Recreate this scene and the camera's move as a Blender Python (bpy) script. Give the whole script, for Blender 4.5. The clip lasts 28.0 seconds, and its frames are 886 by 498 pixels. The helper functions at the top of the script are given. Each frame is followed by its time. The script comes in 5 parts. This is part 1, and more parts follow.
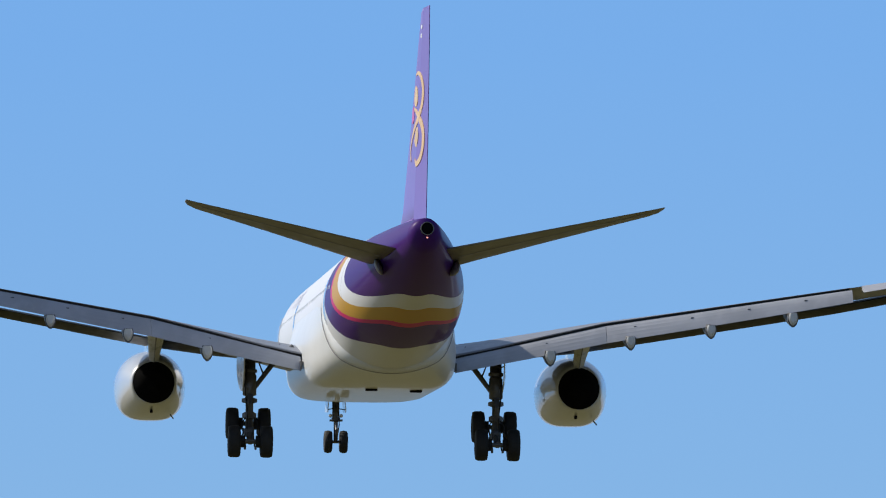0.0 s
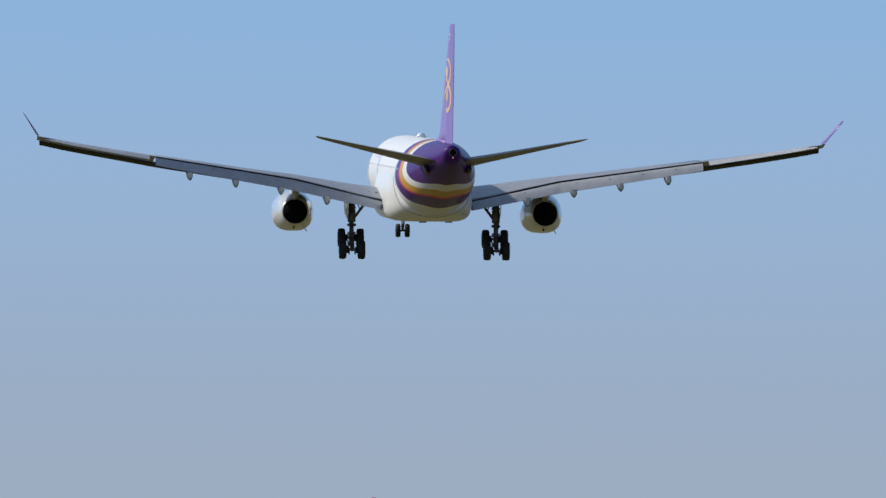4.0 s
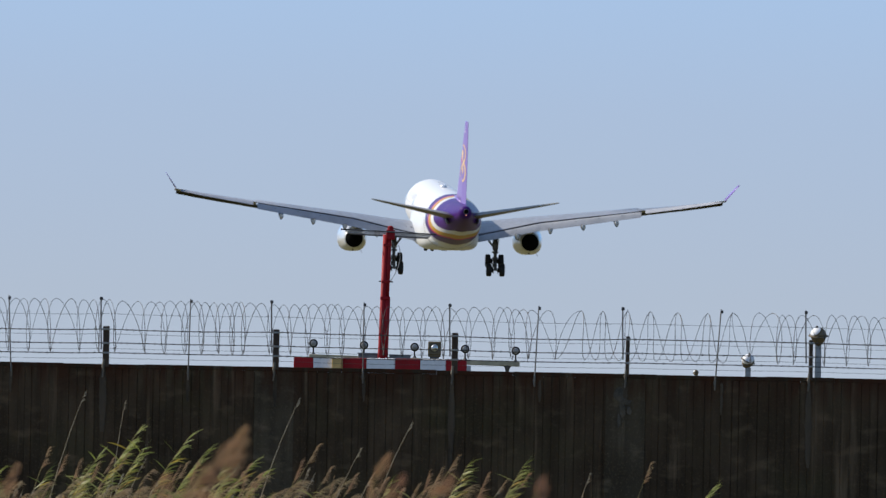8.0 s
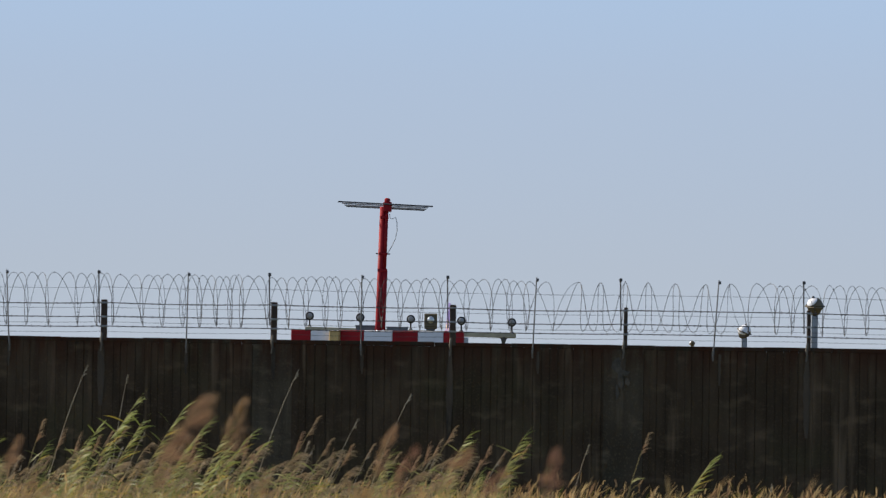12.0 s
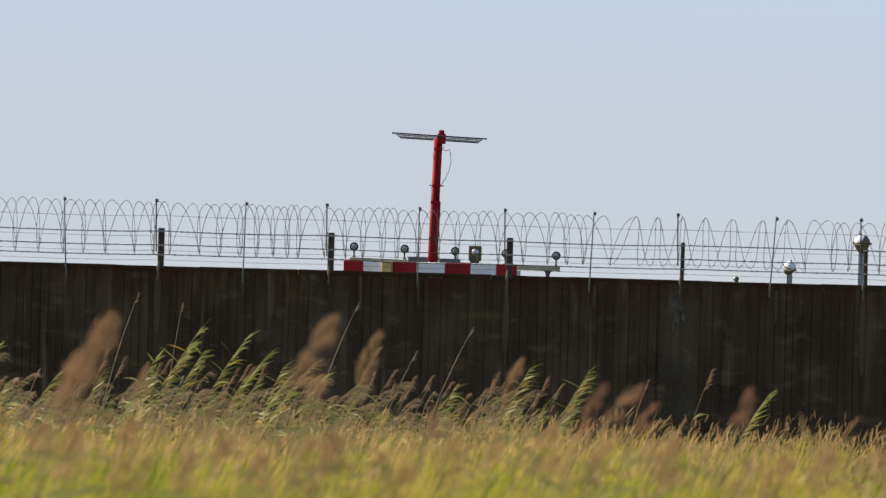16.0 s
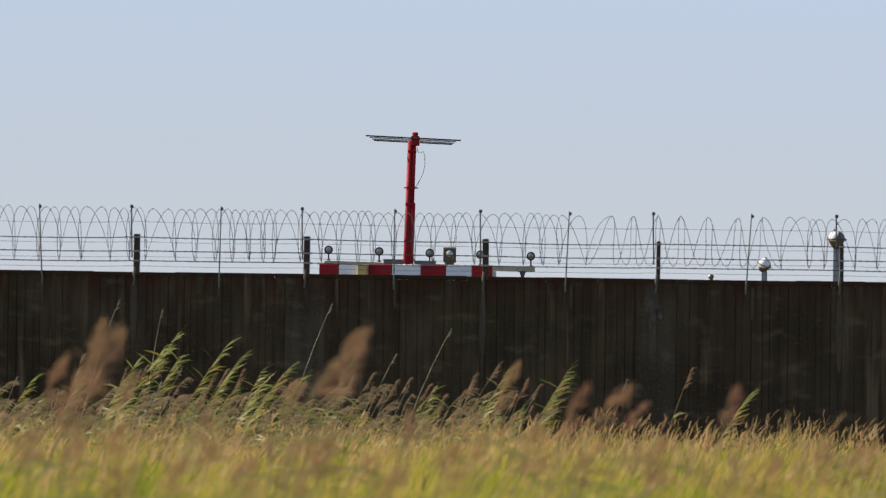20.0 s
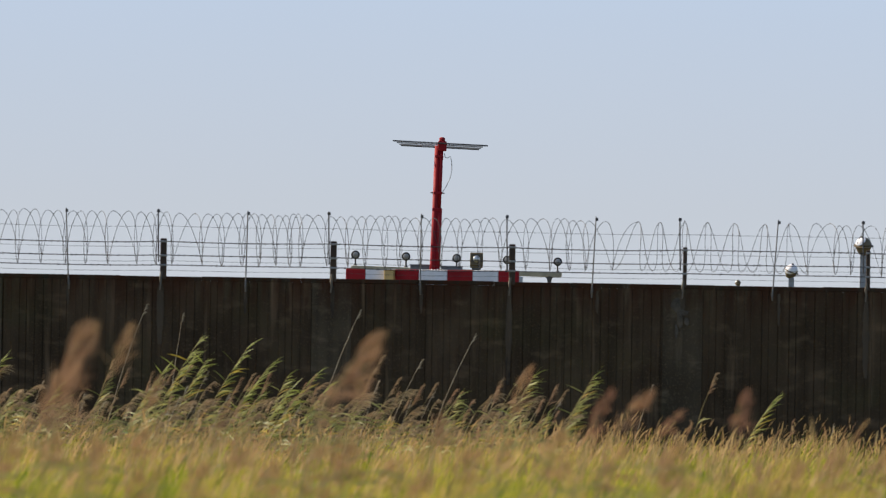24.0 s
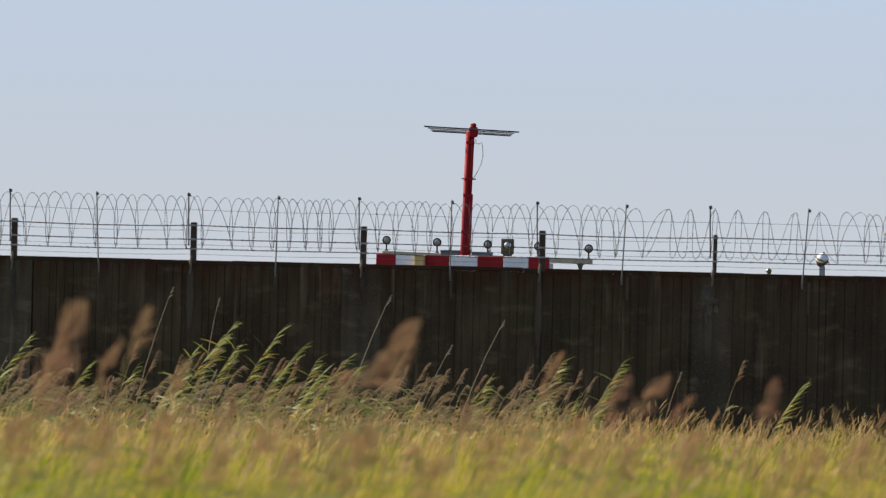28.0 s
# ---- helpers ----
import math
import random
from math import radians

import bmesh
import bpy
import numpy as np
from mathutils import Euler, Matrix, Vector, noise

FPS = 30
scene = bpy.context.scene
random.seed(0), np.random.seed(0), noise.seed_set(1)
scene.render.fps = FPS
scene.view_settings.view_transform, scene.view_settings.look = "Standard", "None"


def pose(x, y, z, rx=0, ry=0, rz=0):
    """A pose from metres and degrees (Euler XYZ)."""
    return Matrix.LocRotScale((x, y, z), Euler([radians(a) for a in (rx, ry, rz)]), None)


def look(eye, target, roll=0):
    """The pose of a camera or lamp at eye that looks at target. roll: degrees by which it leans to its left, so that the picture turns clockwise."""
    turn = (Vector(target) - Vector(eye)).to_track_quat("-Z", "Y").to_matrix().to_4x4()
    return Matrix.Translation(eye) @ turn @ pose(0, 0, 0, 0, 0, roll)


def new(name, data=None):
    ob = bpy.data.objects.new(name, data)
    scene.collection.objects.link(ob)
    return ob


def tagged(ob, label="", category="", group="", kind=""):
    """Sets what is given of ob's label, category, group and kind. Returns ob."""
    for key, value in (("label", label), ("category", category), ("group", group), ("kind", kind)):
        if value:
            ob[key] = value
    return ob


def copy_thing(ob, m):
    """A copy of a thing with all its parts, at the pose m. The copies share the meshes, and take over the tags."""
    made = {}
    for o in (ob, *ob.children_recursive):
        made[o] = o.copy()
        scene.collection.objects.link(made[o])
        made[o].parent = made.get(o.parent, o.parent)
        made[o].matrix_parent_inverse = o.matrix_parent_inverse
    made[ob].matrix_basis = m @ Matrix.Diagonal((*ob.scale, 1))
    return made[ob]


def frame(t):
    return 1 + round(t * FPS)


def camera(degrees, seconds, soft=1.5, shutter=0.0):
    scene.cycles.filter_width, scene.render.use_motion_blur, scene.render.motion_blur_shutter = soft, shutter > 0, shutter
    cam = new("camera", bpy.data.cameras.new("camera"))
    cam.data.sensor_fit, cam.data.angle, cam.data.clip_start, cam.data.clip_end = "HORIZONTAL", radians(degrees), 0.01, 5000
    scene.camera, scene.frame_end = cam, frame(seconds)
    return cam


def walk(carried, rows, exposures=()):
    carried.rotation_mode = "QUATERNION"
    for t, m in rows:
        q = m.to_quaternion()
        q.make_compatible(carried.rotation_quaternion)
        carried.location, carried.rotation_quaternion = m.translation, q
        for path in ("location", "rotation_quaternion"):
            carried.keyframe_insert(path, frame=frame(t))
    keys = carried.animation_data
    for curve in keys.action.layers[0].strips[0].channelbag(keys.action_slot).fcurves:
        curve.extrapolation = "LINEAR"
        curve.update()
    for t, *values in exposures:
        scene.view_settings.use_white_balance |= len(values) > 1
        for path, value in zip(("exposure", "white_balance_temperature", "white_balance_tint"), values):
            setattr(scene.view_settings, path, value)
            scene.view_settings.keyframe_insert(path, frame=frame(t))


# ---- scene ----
VIEW = [
    (0, 1.040, 0.3582, 8.9065, 0.314), (0.5, 1.040, 0.3862, 7.9890, -0.278), (1, 1.040, 0.1837, 7.1810, -0.784),
    (1.5, 1.040, 0.0946, 6.4062, -1.219), (2, 1.040, -0.2928, 5.5697, -0.593), (2.5, 1.040, -0.1754, 4.7521, -0.153),
    (3, 1.040, 0.0769, 4.0201, 0.369), (3.5, 1.040, 0.1814, 3.5664, 0.415), (5.5, 1.040, 0.2125, 2.2833, -0.166),
    (6, 1.009, 0.0957, 1.8915, 0.704), (6.5, 1.017, 0.0481, 1.5898, 1.031), (7, 1.018, 0.0691, 1.5165, 1.220),
    (7.5, 0.979, 0.1255, 1.4503, 1.206), (8, 1.015, 0.1326, 1.4927, 1.138), (8.5, 1.018, 0.2088, 1.4968, 1.226),
    (9, 1.017, 0.2175, 1.5642, 1.274), (9.5, 0.954, 0.1710, 1.6019, 1.324), (10, 0.933, 0.0732, 1.5848, 1.293),
    (10.5, 0.890, 0.0577, 1.4778, 1.127), (11, 0.919, 0.0477, 1.4017, 1.242), (11.5, 0.904, 0.0869, 1.3341, 1.050),
    (13.5, 0.804, 0.3440, 1.2855, 0.689), (14, 0.685, -0.1596, 1.0009, 0.767), (14.5, 0.356, 0.1506, 1.0458, 0.265),
    (15, 0.099, 0.0620, 1.3304, 0.655), (15.5, 0.044, 0.1426, 0.9782, 1.343), (16, -0.002, 0.2081, 0.8712, 1.607),
    (16.5, -0.044, -0.0974, 1.0447, 1.706), (17, -0.081, 0.3020, 1.0810, 1.475), (17.5, -0.097, 0.5029, 1.0752, 1.037),
    (18, -0.109, 0.6002, 0.9023, 0.646), (18.5, -0.135, 0.6008, 1.0955, 0.616), (19, -0.112, 0.5153, 1.0262, 0.801),
    (19.5, -0.065, 0.4874, 0.9208, 0.637), (20, -0.091, 0.3998, 0.8865, 0.803), (20.5, -0.137, 0.4302, 0.9340, 0.788),
    (21, -0.121, 0.3556, 0.9429, 0.732), (21.5, -0.105, 0.2498, 0.8921, 0.974), (23.5, -0.103, 0.2812, 0.9250, 0.984),
    (24, -0.068, 0.2193, 0.9172, 0.975), (24.5, -0.050, 0.1716, 0.9937, 1.116), (25, -0.055, 0.1065, 1.0624, 1.142),
    (25.5, -0.009, 0.1562, 0.9288, 1.150), (26, 0.022, 0.2035, 0.8725, 1.299), (26.5, 0.001, 0.2882, 0.8650, 1.331),
    (27, 0.016, 0.2369, 0.8272, 1.393), (27.5, 0.003, 0.0093, 0.8621, 1.448), (28, 0.000, 0.0000, 0.8227, 1.395),
]
FLIGHT = [
    (0, 0.44, 386.39, 59.43, -3.96, 5.65, -0.05), (0.5, 0.65, 421.15, 57.63, -3.82, 5.36, -0.00),
    (1, 0.86, 455.94, 55.82, -3.75, 5.46, 0.02), (1.5, 1.07, 490.73, 54.01, -3.73, 5.54, 0.05),
    (2, 1.29, 525.56, 52.20, -3.76, 5.64, 0.06), (2.5, 1.51, 560.43, 50.39, -3.79, 5.34, 0.08),
    (3, 1.72, 595.35, 48.59, -3.76, 4.80, 0.10), (3.5, 1.94, 630.37, 46.79, -3.68, 4.49, 0.09),
    (4, 2.16, 665.49, 44.98, -3.58, 4.40, 0.06), (4.5, 2.37, 700.70, 43.18, -3.47, 4.44, -0.01),
    (5, 2.59, 735.96, 41.38, -3.40, 4.53, -0.10), (5.5, 2.81, 771.26, 39.57, -3.38, 4.61, -0.23),
    (6, 3.03, 806.58, 37.77, -3.46, 4.58, -0.39), (6.5, 3.16, 841.85, 36.13, -3.53, 4.20, -0.43),
    (7, 3.26, 877.15, 34.23, -3.61, 4.03, -0.39), (7.5, 3.42, 912.48, 32.25, -3.71, 4.13, -0.14),
    (8, 3.39, 947.86, 30.13, -3.71, 4.52, 0.03), (8.5, 3.35, 983.29, 28.02, -3.72, 4.80, 0.02),
    (9, 3.39, 1018.78, 25.91, -3.82, 5.02, -0.02), (9.5, 3.56, 1054.30, 23.88, -3.95, 5.02, -0.05),
    (10, 3.77, 1089.89, 21.77, -4.09, 5.14, 0.03), (10.5, 3.93, 1125.51, 19.68, -4.14, 5.11, 0.19),
    (11, 4.02, 1161.16, 17.56, -4.09, 4.93, 0.11), (11.5, 4.12, 1196.82, 15.46, -4.00, 4.54, -0.26),
    (12, 4.20, 1232.00, 13.40, -3.80, 4.60, -0.20), (12.5, 4.30, 1267.00, 11.50, -3.40, 4.80, 0.00),
    (13, 4.40, 1301.00, 9.80, -2.80, 5.00, 0.00), (13.5, 4.50, 1335.00, 8.40, -2.00, 5.00, 0.00),
    (14, 4.60, 1369.00, 7.20, -1.20, 4.80, 0.00), (14.5, 4.70, 1403.00, 6.30, -0.60, 4.40, 0.00),
    (15, 4.80, 1436.00, 5.80, -0.40, 3.60, 0.00), (16, 5.00, 1500.00, 5.50, -0.30, 2.00, 0.00),
    (18, 5.30, 1620.00, 5.35, -0.20, 0.00, 0.00), (20, 5.60, 1725.00, 5.30, -0.20, 0.00, 0.00),
    (24, 6.00, 1900.00, 5.30, -0.20, 0.00, 0.00), (28, 6.40, 2030.00, 5.30, -0.20, 0.00, 0.00),
]
# ---- camera and its walk ----
EYE = 1.9
cam = camera(5.683, 28.0, soft=0.75)
cam.data.dof.use_dof = True
cam.data.dof.focus_distance = 235.0
cam.data.dof.aperture_fstop = cam.data.lens / 1000 / 0.055


def view_pose(x, yaw, pitch, roll):
    a, b = radians(yaw), radians(pitch)
    eye = Vector((x, 0, EYE))
    return look(eye, eye + Vector((math.sin(a) * math.cos(b), math.cos(a) * math.cos(b), math.sin(b))) * 100, roll)


EXPOSURES = [(0, -0.08, 6500, 9.5), (0.5, -0.18, 6300, 9.5), (1, -0.3, 6250, 9.5), (2, -0.15, 6450, 9.0), (3, -0.08, 6450, 9.3), (3.5, -0.12, 6500, 8.5), (6, -0.16, 6250, 10),
             (7, -0.02, 6400, 10), (8, 0.18, 6500, 10), (9, 0.2, 6600, 10), (11.5, 0.2, 6700, 10), (14, 0.22, 7200, 11.0), (15, 0.45, 7300, 11.0), (16, 0.47, 7420, 11.0),
             (17, 0.54, 7520, 11.0), (18, 0.44, 7360, 11.8), (20, 0.42, 7310, 11.8), (28, 0.42, 7360, 11.8)]
walk(cam, [(t, view_pose(*v)) for t, *v in VIEW], EXPOSURES)

# ---- daylight ----
SUN_EL, SUN_AZ = 37.7, -71.0          # degrees; azimuth from straight ahead, to the right positive
world = bpy.data.worlds.new("sky")
scene.world = world
world.use_nodes = True
wn = world.node_tree
sky = wn.nodes.new("ShaderNodeTexSky")
sky.sky_type = "NISHITA"
sky.sun_disc = False
sky.sun_elevation, sky.sun_rotation = radians(SUN_EL), radians(SUN_AZ)
sky.air_density, sky.dust_density, sky.ozone_density = 1.0, 1.0, 1.5
background = wn.nodes["Background"]
background.inputs["Strength"].default_value = 0.87


def sky_colours():
    """Clear sky above; below 15 degrees the pale blue haze of a flat horizon."""
    tc = wn.nodes.new("ShaderNodeTexCoord")
    sx = wn.nodes.new("ShaderNodeSeparateXYZ")
    wn.links.new(tc.outputs["Generated"], sx.inputs[0])
    ramp = wn.nodes.new("ShaderNodeValToRGB")
    cr = ramp.color_ramp
    stops = [(0.0, (0.475, 0.54, 0.635)), (1.2, (0.44, 0.522, 0.645)), (2.4, (0.413, 0.53, 0.715)), (3.6, (0.388, 0.565, 0.83)),
             (5.2, (0.325, 0.57, 0.92)), (7.3, (0.285, 0.56, 0.96)), (10.2, (0.228, 0.51, 1.0)), (25.0, (0.17, 0.39, 0.85))]
    while len(cr.elements) < len(stops):
        cr.elements.new(0.5)
    for e, (deg, c) in zip(cr.elements, stops):
        e.position, e.color = math.sin(radians(deg)) / 0.45, (*c, 1)
    scale = wn.nodes.new("ShaderNodeMath")
    scale.operation = "DIVIDE"
    wn.links.new(sx.outputs[2], scale.inputs[0])
    scale.inputs[1].default_value = 0.45
    wn.links.new(scale.outputs[0], ramp.inputs[0])
    high = wn.nodes.new("ShaderNodeMapRange")
    wn.links.new(sx.outputs[2], high.inputs[0])
    high.inputs[1].default_value, high.inputs[2].default_value = 0.185, 0.30
    dim = wn.nodes.new("ShaderNodeMix")
    dim.data_type, dim.blend_type = "RGBA", "MULTIPLY"
    dim.inputs[0].default_value = 1.0
    wn.links.new(sky.outputs[0], dim.inputs[6])
    dim.inputs[7].default_value = (SKY, SKY, SKY, 1)
    mx = wn.nodes.new("ShaderNodeMix")
    mx.data_type = "RGBA"
    wn.links.new(high.outputs[0], mx.inputs[0])
    wn.links.new(ramp.outputs[0], mx.inputs[6])
    wn.links.new(dim.outputs[2], mx.inputs[7])
    wn.links.new(mx.outputs[2], background.inputs["Color"])


SKY = 0.14
sky_colours()
sun_data = bpy.data.lights.new("sun", "SUN")
sun_data.energy, sun_data.angle, sun_data.color = 4.6, radians(0.53), (1.0, 0.93, 0.81)
sun = new("sun", sun_data)
SUN_DIR = Vector((math.sin(radians(SUN_AZ)) * math.cos(radians(SUN_EL)), math.cos(radians(SUN_AZ)) * math.cos(radians(SUN_EL)), math.sin(radians(SUN_EL))))
sun.matrix_world = look(SUN_DIR * 300, (0, 0, 0))


# ---- materials ----
def nodes_of(name):
    m = bpy.data.materials.new(name)
    m.use_nodes = True
    return m, m.node_tree, m.node_tree.nodes["Principled BSDF"]


def noise_node(nt, scale, detail=4.0, coords="Object", stretch=None):
    if coords == "Position":
        out = nt.nodes.new("ShaderNodeNewGeometry").outputs["Position"]
    else:
        out = nt.nodes.new("ShaderNodeTexCoord").outputs[coords]
    if stretch:
        mp = nt.nodes.new("ShaderNodeMapping")
        mp.inputs["Scale"].default_value = stretch
        nt.links.new(out, mp.inputs["Vector"])
        out = mp.outputs[0]
    n = nt.nodes.new("ShaderNodeTexNoise")
    n.inputs["Scale"].default_value, n.inputs["Detail"].default_value = scale, detail
    nt.links.new(out, n.inputs["Vector"])
    return n.outputs["Fac"]


def mixed(nt, fac, a, b, mode="MIX"):
    mx = nt.nodes.new("ShaderNodeMix")
    mx.data_type, mx.blend_type = "RGBA", mode
    for sock, v in ((mx.inputs[0], fac), (mx.inputs[6], a), (mx.inputs[7], b)):
        if isinstance(v, (tuple, list)):
            sock.default_value = (*v[:3], 1)
        elif isinstance(v, (int, float)):
            sock.default_value = v
        else:
            nt.links.new(v, sock)
    return mx.outputs[2]


def ranged(nt, value, lo, hi, a=0.0, b=1.0, kind="LINEAR"):
    r = nt.nodes.new("ShaderNodeMapRange")
    r.interpolation_type = kind
    for i, v in ((1, lo), (2, hi), (3, a), (4, b)):
        r.inputs[i].default_value = v
    nt.links.new(value, r.inputs[0])
    return r.outputs[0]


def calc(nt, op, a, b=0.0):
    m = nt.nodes.new("ShaderNodeMath")
    m.operation = op
    for sock, v in ((m.inputs[0], a), (m.inputs[1], b)):
        if isinstance(v, (int, float)):
            sock.default_value = v
        else:
            nt.links.new(v, sock)
    return m.outputs[0]


def paint(name, col, rough=0.5, metal=0.0, var=0.25, scale=3.0, fine=40.0, bump=0.1, dist=0.01, stretch=None, dirt=None, coat=0.0, spec=0.5, gloss_var=0.09):
    """A surface with large stains and a fine grain."""
    m, nt, p = nodes_of(name)
    big, small = noise_node(nt, scale, 3, stretch=stretch), noise_node(nt, fine, 5, stretch=stretch)
    dark = dirt or tuple(c * (1 - var) for c in col)
    light = tuple(min(1, c * (1 + var * 0.5)) for c in col)
    c1 = mixed(nt, ranged(nt, big, 0.35, 0.65), dark, col)
    c2 = mixed(nt, ranged(nt, small, 0.5, 0.75, 0, 0.6), c1, light)
    nt.links.new(c2, p.inputs["Base Color"])
    nt.links.new(ranged(nt, small, 0.3, 0.7, max(0.03, rough - gloss_var), min(1, rough + gloss_var)), p.inputs["Roughness"])
    p.inputs["Metallic"].default_value = metal
    p.inputs["Coat Weight"].default_value = coat
    p.inputs["Specular IOR Level"].default_value = spec
    if bump:
        b = nt.nodes.new("ShaderNodeBump")
        b.inputs["Strength"].default_value, b.inputs["Distance"].default_value = bump, dist
        nt.links.new(small, b.inputs["Height"])
        nt.links.new(b.outputs[0], p.inputs["Normal"])
    return m


PURPLE, GOLD, PINK = (0.060, 0.016, 0.155), (0.52, 0.30, 0.05), (0.55, 0.02, 0.14)


def livery():
    """White airliner paint, the tail end banded in white, gold, magenta and purple."""
    m, nt, p = nodes_of("airliner_paint")
    tc = nt.nodes.new("ShaderNodeTexCoord")
    sx = nt.nodes.new("ShaderNodeSeparateXYZ")
    nt.links.new(tc.outputs["Object"], sx.inputs[0])
    x, y, z = sx.outputs
    mid = ranged(nt, y, -31.2, -14.5, 2.05, 0.1)
    angle = calc(nt, "ARCTAN2", calc(nt, "ABSOLUTE", x), calc(nt, "SUBTRACT", mid, z))
    swing = ranged(nt, angle, 0.25, 1.75, 0.0, 7.2, "SMOOTHSTEP")
    s = calc(nt, "ADD", calc(nt, "MULTIPLY", y, -1.0), swing)
    ramp = nt.nodes.new("ShaderNodeValToRGB")
    cr = ramp.color_ramp
    cr.interpolation = "CONSTANT"
    white = (0.68, 0.69, 0.72)
    stops = [(0.0, white), (17.2, PURPLE), (20.9, PINK), (21.5, GOLD), (23.5, white), (25.4, PURPLE)]
    while len(cr.elements) < len(stops):
        cr.elements.new(0.5)
    for e, (v, c) in zip(cr.elements, stops):
        e.position, e.color = v / 40.0, (*c, 1)
    nt.links.new(calc(nt, "DIVIDE", s, 40.0), ramp.inputs[0])
    streak = noise_node(nt, 0.35, 5, stretch=(1, 0.15, 1))
    col = mixed(nt, ranged(nt, streak, 0.45, 0.75, 0, 0.12), ramp.outputs[0], (0.9, 0.88, 0.85), "MULTIPLY")
    nt.links.new(col, p.inputs["Base Color"])
    p.inputs["Roughness"].default_value, p.inputs["Specular IOR Level"].default_value = 0.4, 0.05
    p.inputs["Coat Weight"].default_value, p.inputs["Coat Roughness"].default_value = 0.18, 0.02
    return m


M_LIVERY = livery()
M_WHITE = paint("white_airframe_paint", (0.77, 0.80, 0.84), 0.25, var=0.03, scale=0.3, fine=0.6, bump=0, coat=1.0, gloss_var=0.01)
M_COWL = paint("glossy_white_cowl_paint", (0.60, 0.62, 0.65), 0.3, var=0.04, scale=0.5, fine=1.5, bump=0, coat=1.0, gloss_var=0.01)
M_COWL.node_tree.nodes["Principled BSDF"].inputs["Coat IOR"].default_value = 2.0
M_BELLY = paint("white_belly_paint", (0.72, 0.73, 0.73), 0.35, var=0.05, scale=0.5, fine=1.5, bump=0, coat=0.25, gloss_var=0.03)
# lighter than the body's purple: grazing sky sheen is put into the colour
M_SHEENPURPLE = paint("purple_paint_with_sheen", (0.22, 0.145, 0.46), 0.35, var=0.04, scale=0.3, fine=0.6, bump=0.0, coat=0.12, spec=0.3, gloss_var=0.01)
M_PANE = paint("pale_cabin_glass", (0.70, 0.72, 0.75), 0.2, var=0.1, bump=0)
M_SEAM = paint("grey_skin_joint", (0.30, 0.29, 0.30), 0.5, var=0.2, bump=0)
M_GOLD = paint("gold_paint", (0.75, 0.50, 0.22), 0.35, var=0.1, scale=0.6, fine=6, bump=0)
M_NAME = paint("dull_purple_lettering", (0.50, 0.51, 0.60), 0.4, var=0.1, bump=0)
M_PINK = paint("pink_paint", (0.6, 0.12, 0.35), 0.35, var=0.1, bump=0)
M_WING = paint("grey_wing_paint", (0.255, 0.265, 0.30), 0.40, spec=0.5, var=0.12, scale=0.5, fine=2, bump=0, stretch=(1, 0.3, 1))
M_FLAP = paint("grey_flap_paint", (0.42, 0.43, 0.465), 0.38, var=0.14, scale=0.5, fine=2, bump=0, stretch=(1, 0.3, 1))
M_COVE = paint("wing_cove_shade", (0.03, 0.03, 0.03), 0.7, var=0.3)
# underside shade and warm ground bounce are put into the tailplane's colour
M_STAB = paint("stabiliser_paint_with_shade", (0.24, 0.225, 0.19), 0.45, var=0.25, scale=0.6, fine=2, bump=0)
# near-black because the shade on the slats' rear is put into the colour
M_SLAT = paint("slat_metal_with_shade", (0.016, 0.016, 0.016), 0.5, var=0.25, scale=0.6, fine=2, bump=0)
M_FAIRING = paint("pale_fairing_paint", (0.62, 0.63, 0.64), 0.3, var=0.12, scale=0.8, fine=3, bump=0, coat=0.8)
M_NOZZLE = paint("black_exhaust_metal", (0.006, 0.006, 0.007), 0.9, var=0.3, spec=0.05)
M_GEAR = paint("grey_gear_enamel", (0.13, 0.13, 0.135), 0.45, metal=0.3, var=0.3, scale=2, fine=12)
M_TYRE = paint("black_tyre_rubber", (0.012, 0.012, 0.013), 0.8, var=0.3, scale=2, fine=20)
M_RED = paint("red_enamel", (0.32, 0.007, 0.012), 0.65, var=0.35, scale=2.2, fine=25, bump=0.1, dist=0.004, spec=0.25)
M_BARW = paint("white_enamel", (0.80, 0.80, 0.82), 0.45, var=0.15, scale=3, fine=25, bump=0.1, dist=0.004)
M_ALU = paint("weathered_aluminium", (0.55, 0.55, 0.56), 0.4, metal=0.8, var=0.3, scale=3, fine=30)
M_STEEL = paint("galvanised_steel", (0.33, 0.34, 0.35), 0.5, metal=0.5, var=0.35, scale=3, fine=30)
M_DARKSTEEL = paint("dark_weathered_steel", (0.10, 0.10, 0.105), 0.6, metal=0.4, var=0.4, scale=4, fine=40)
M_WIRE = paint("dull_wire", (0.065, 0.063, 0.065), 0.6, metal=0.4, var=0.3, scale=6, fine=60, bump=0)
M_POST = paint("dark_weathered_post", (0.066, 0.043, 0.030), 0.85, var=0.5, scale=3, fine=40, bump=0.4, dist=0.01, stretch=(1, 1, 0.2))
M_LAMPBLACK = paint("black_lamp_enamel", (0.03, 0.03, 0.032), 0.5, var=0.3)
M_OLIVE = paint("olive_lamp_enamel", (0.135, 0.10, 0.052), 0.5, var=0.3, scale=4)
M_TAN = paint("tan_box_enamel", (0.64, 0.43, 0.16), 0.6, var=0.2, scale=4)
M_BEAM = paint("tan_weathered_beam", (0.46, 0.40, 0.28), 0.7, var=0.35, scale=3, fine=25, bump=0.2)
M_STRAP = paint("pale_weathered_strap", (0.165, 0.14, 0.11), 0.85, var=0.4, scale=6, fine=40)
M_POLE = paint("dull_galvanised_pole", (0.17, 0.165, 0.16), 0.6, metal=0.3, var=0.4, scale=4, fine=40)
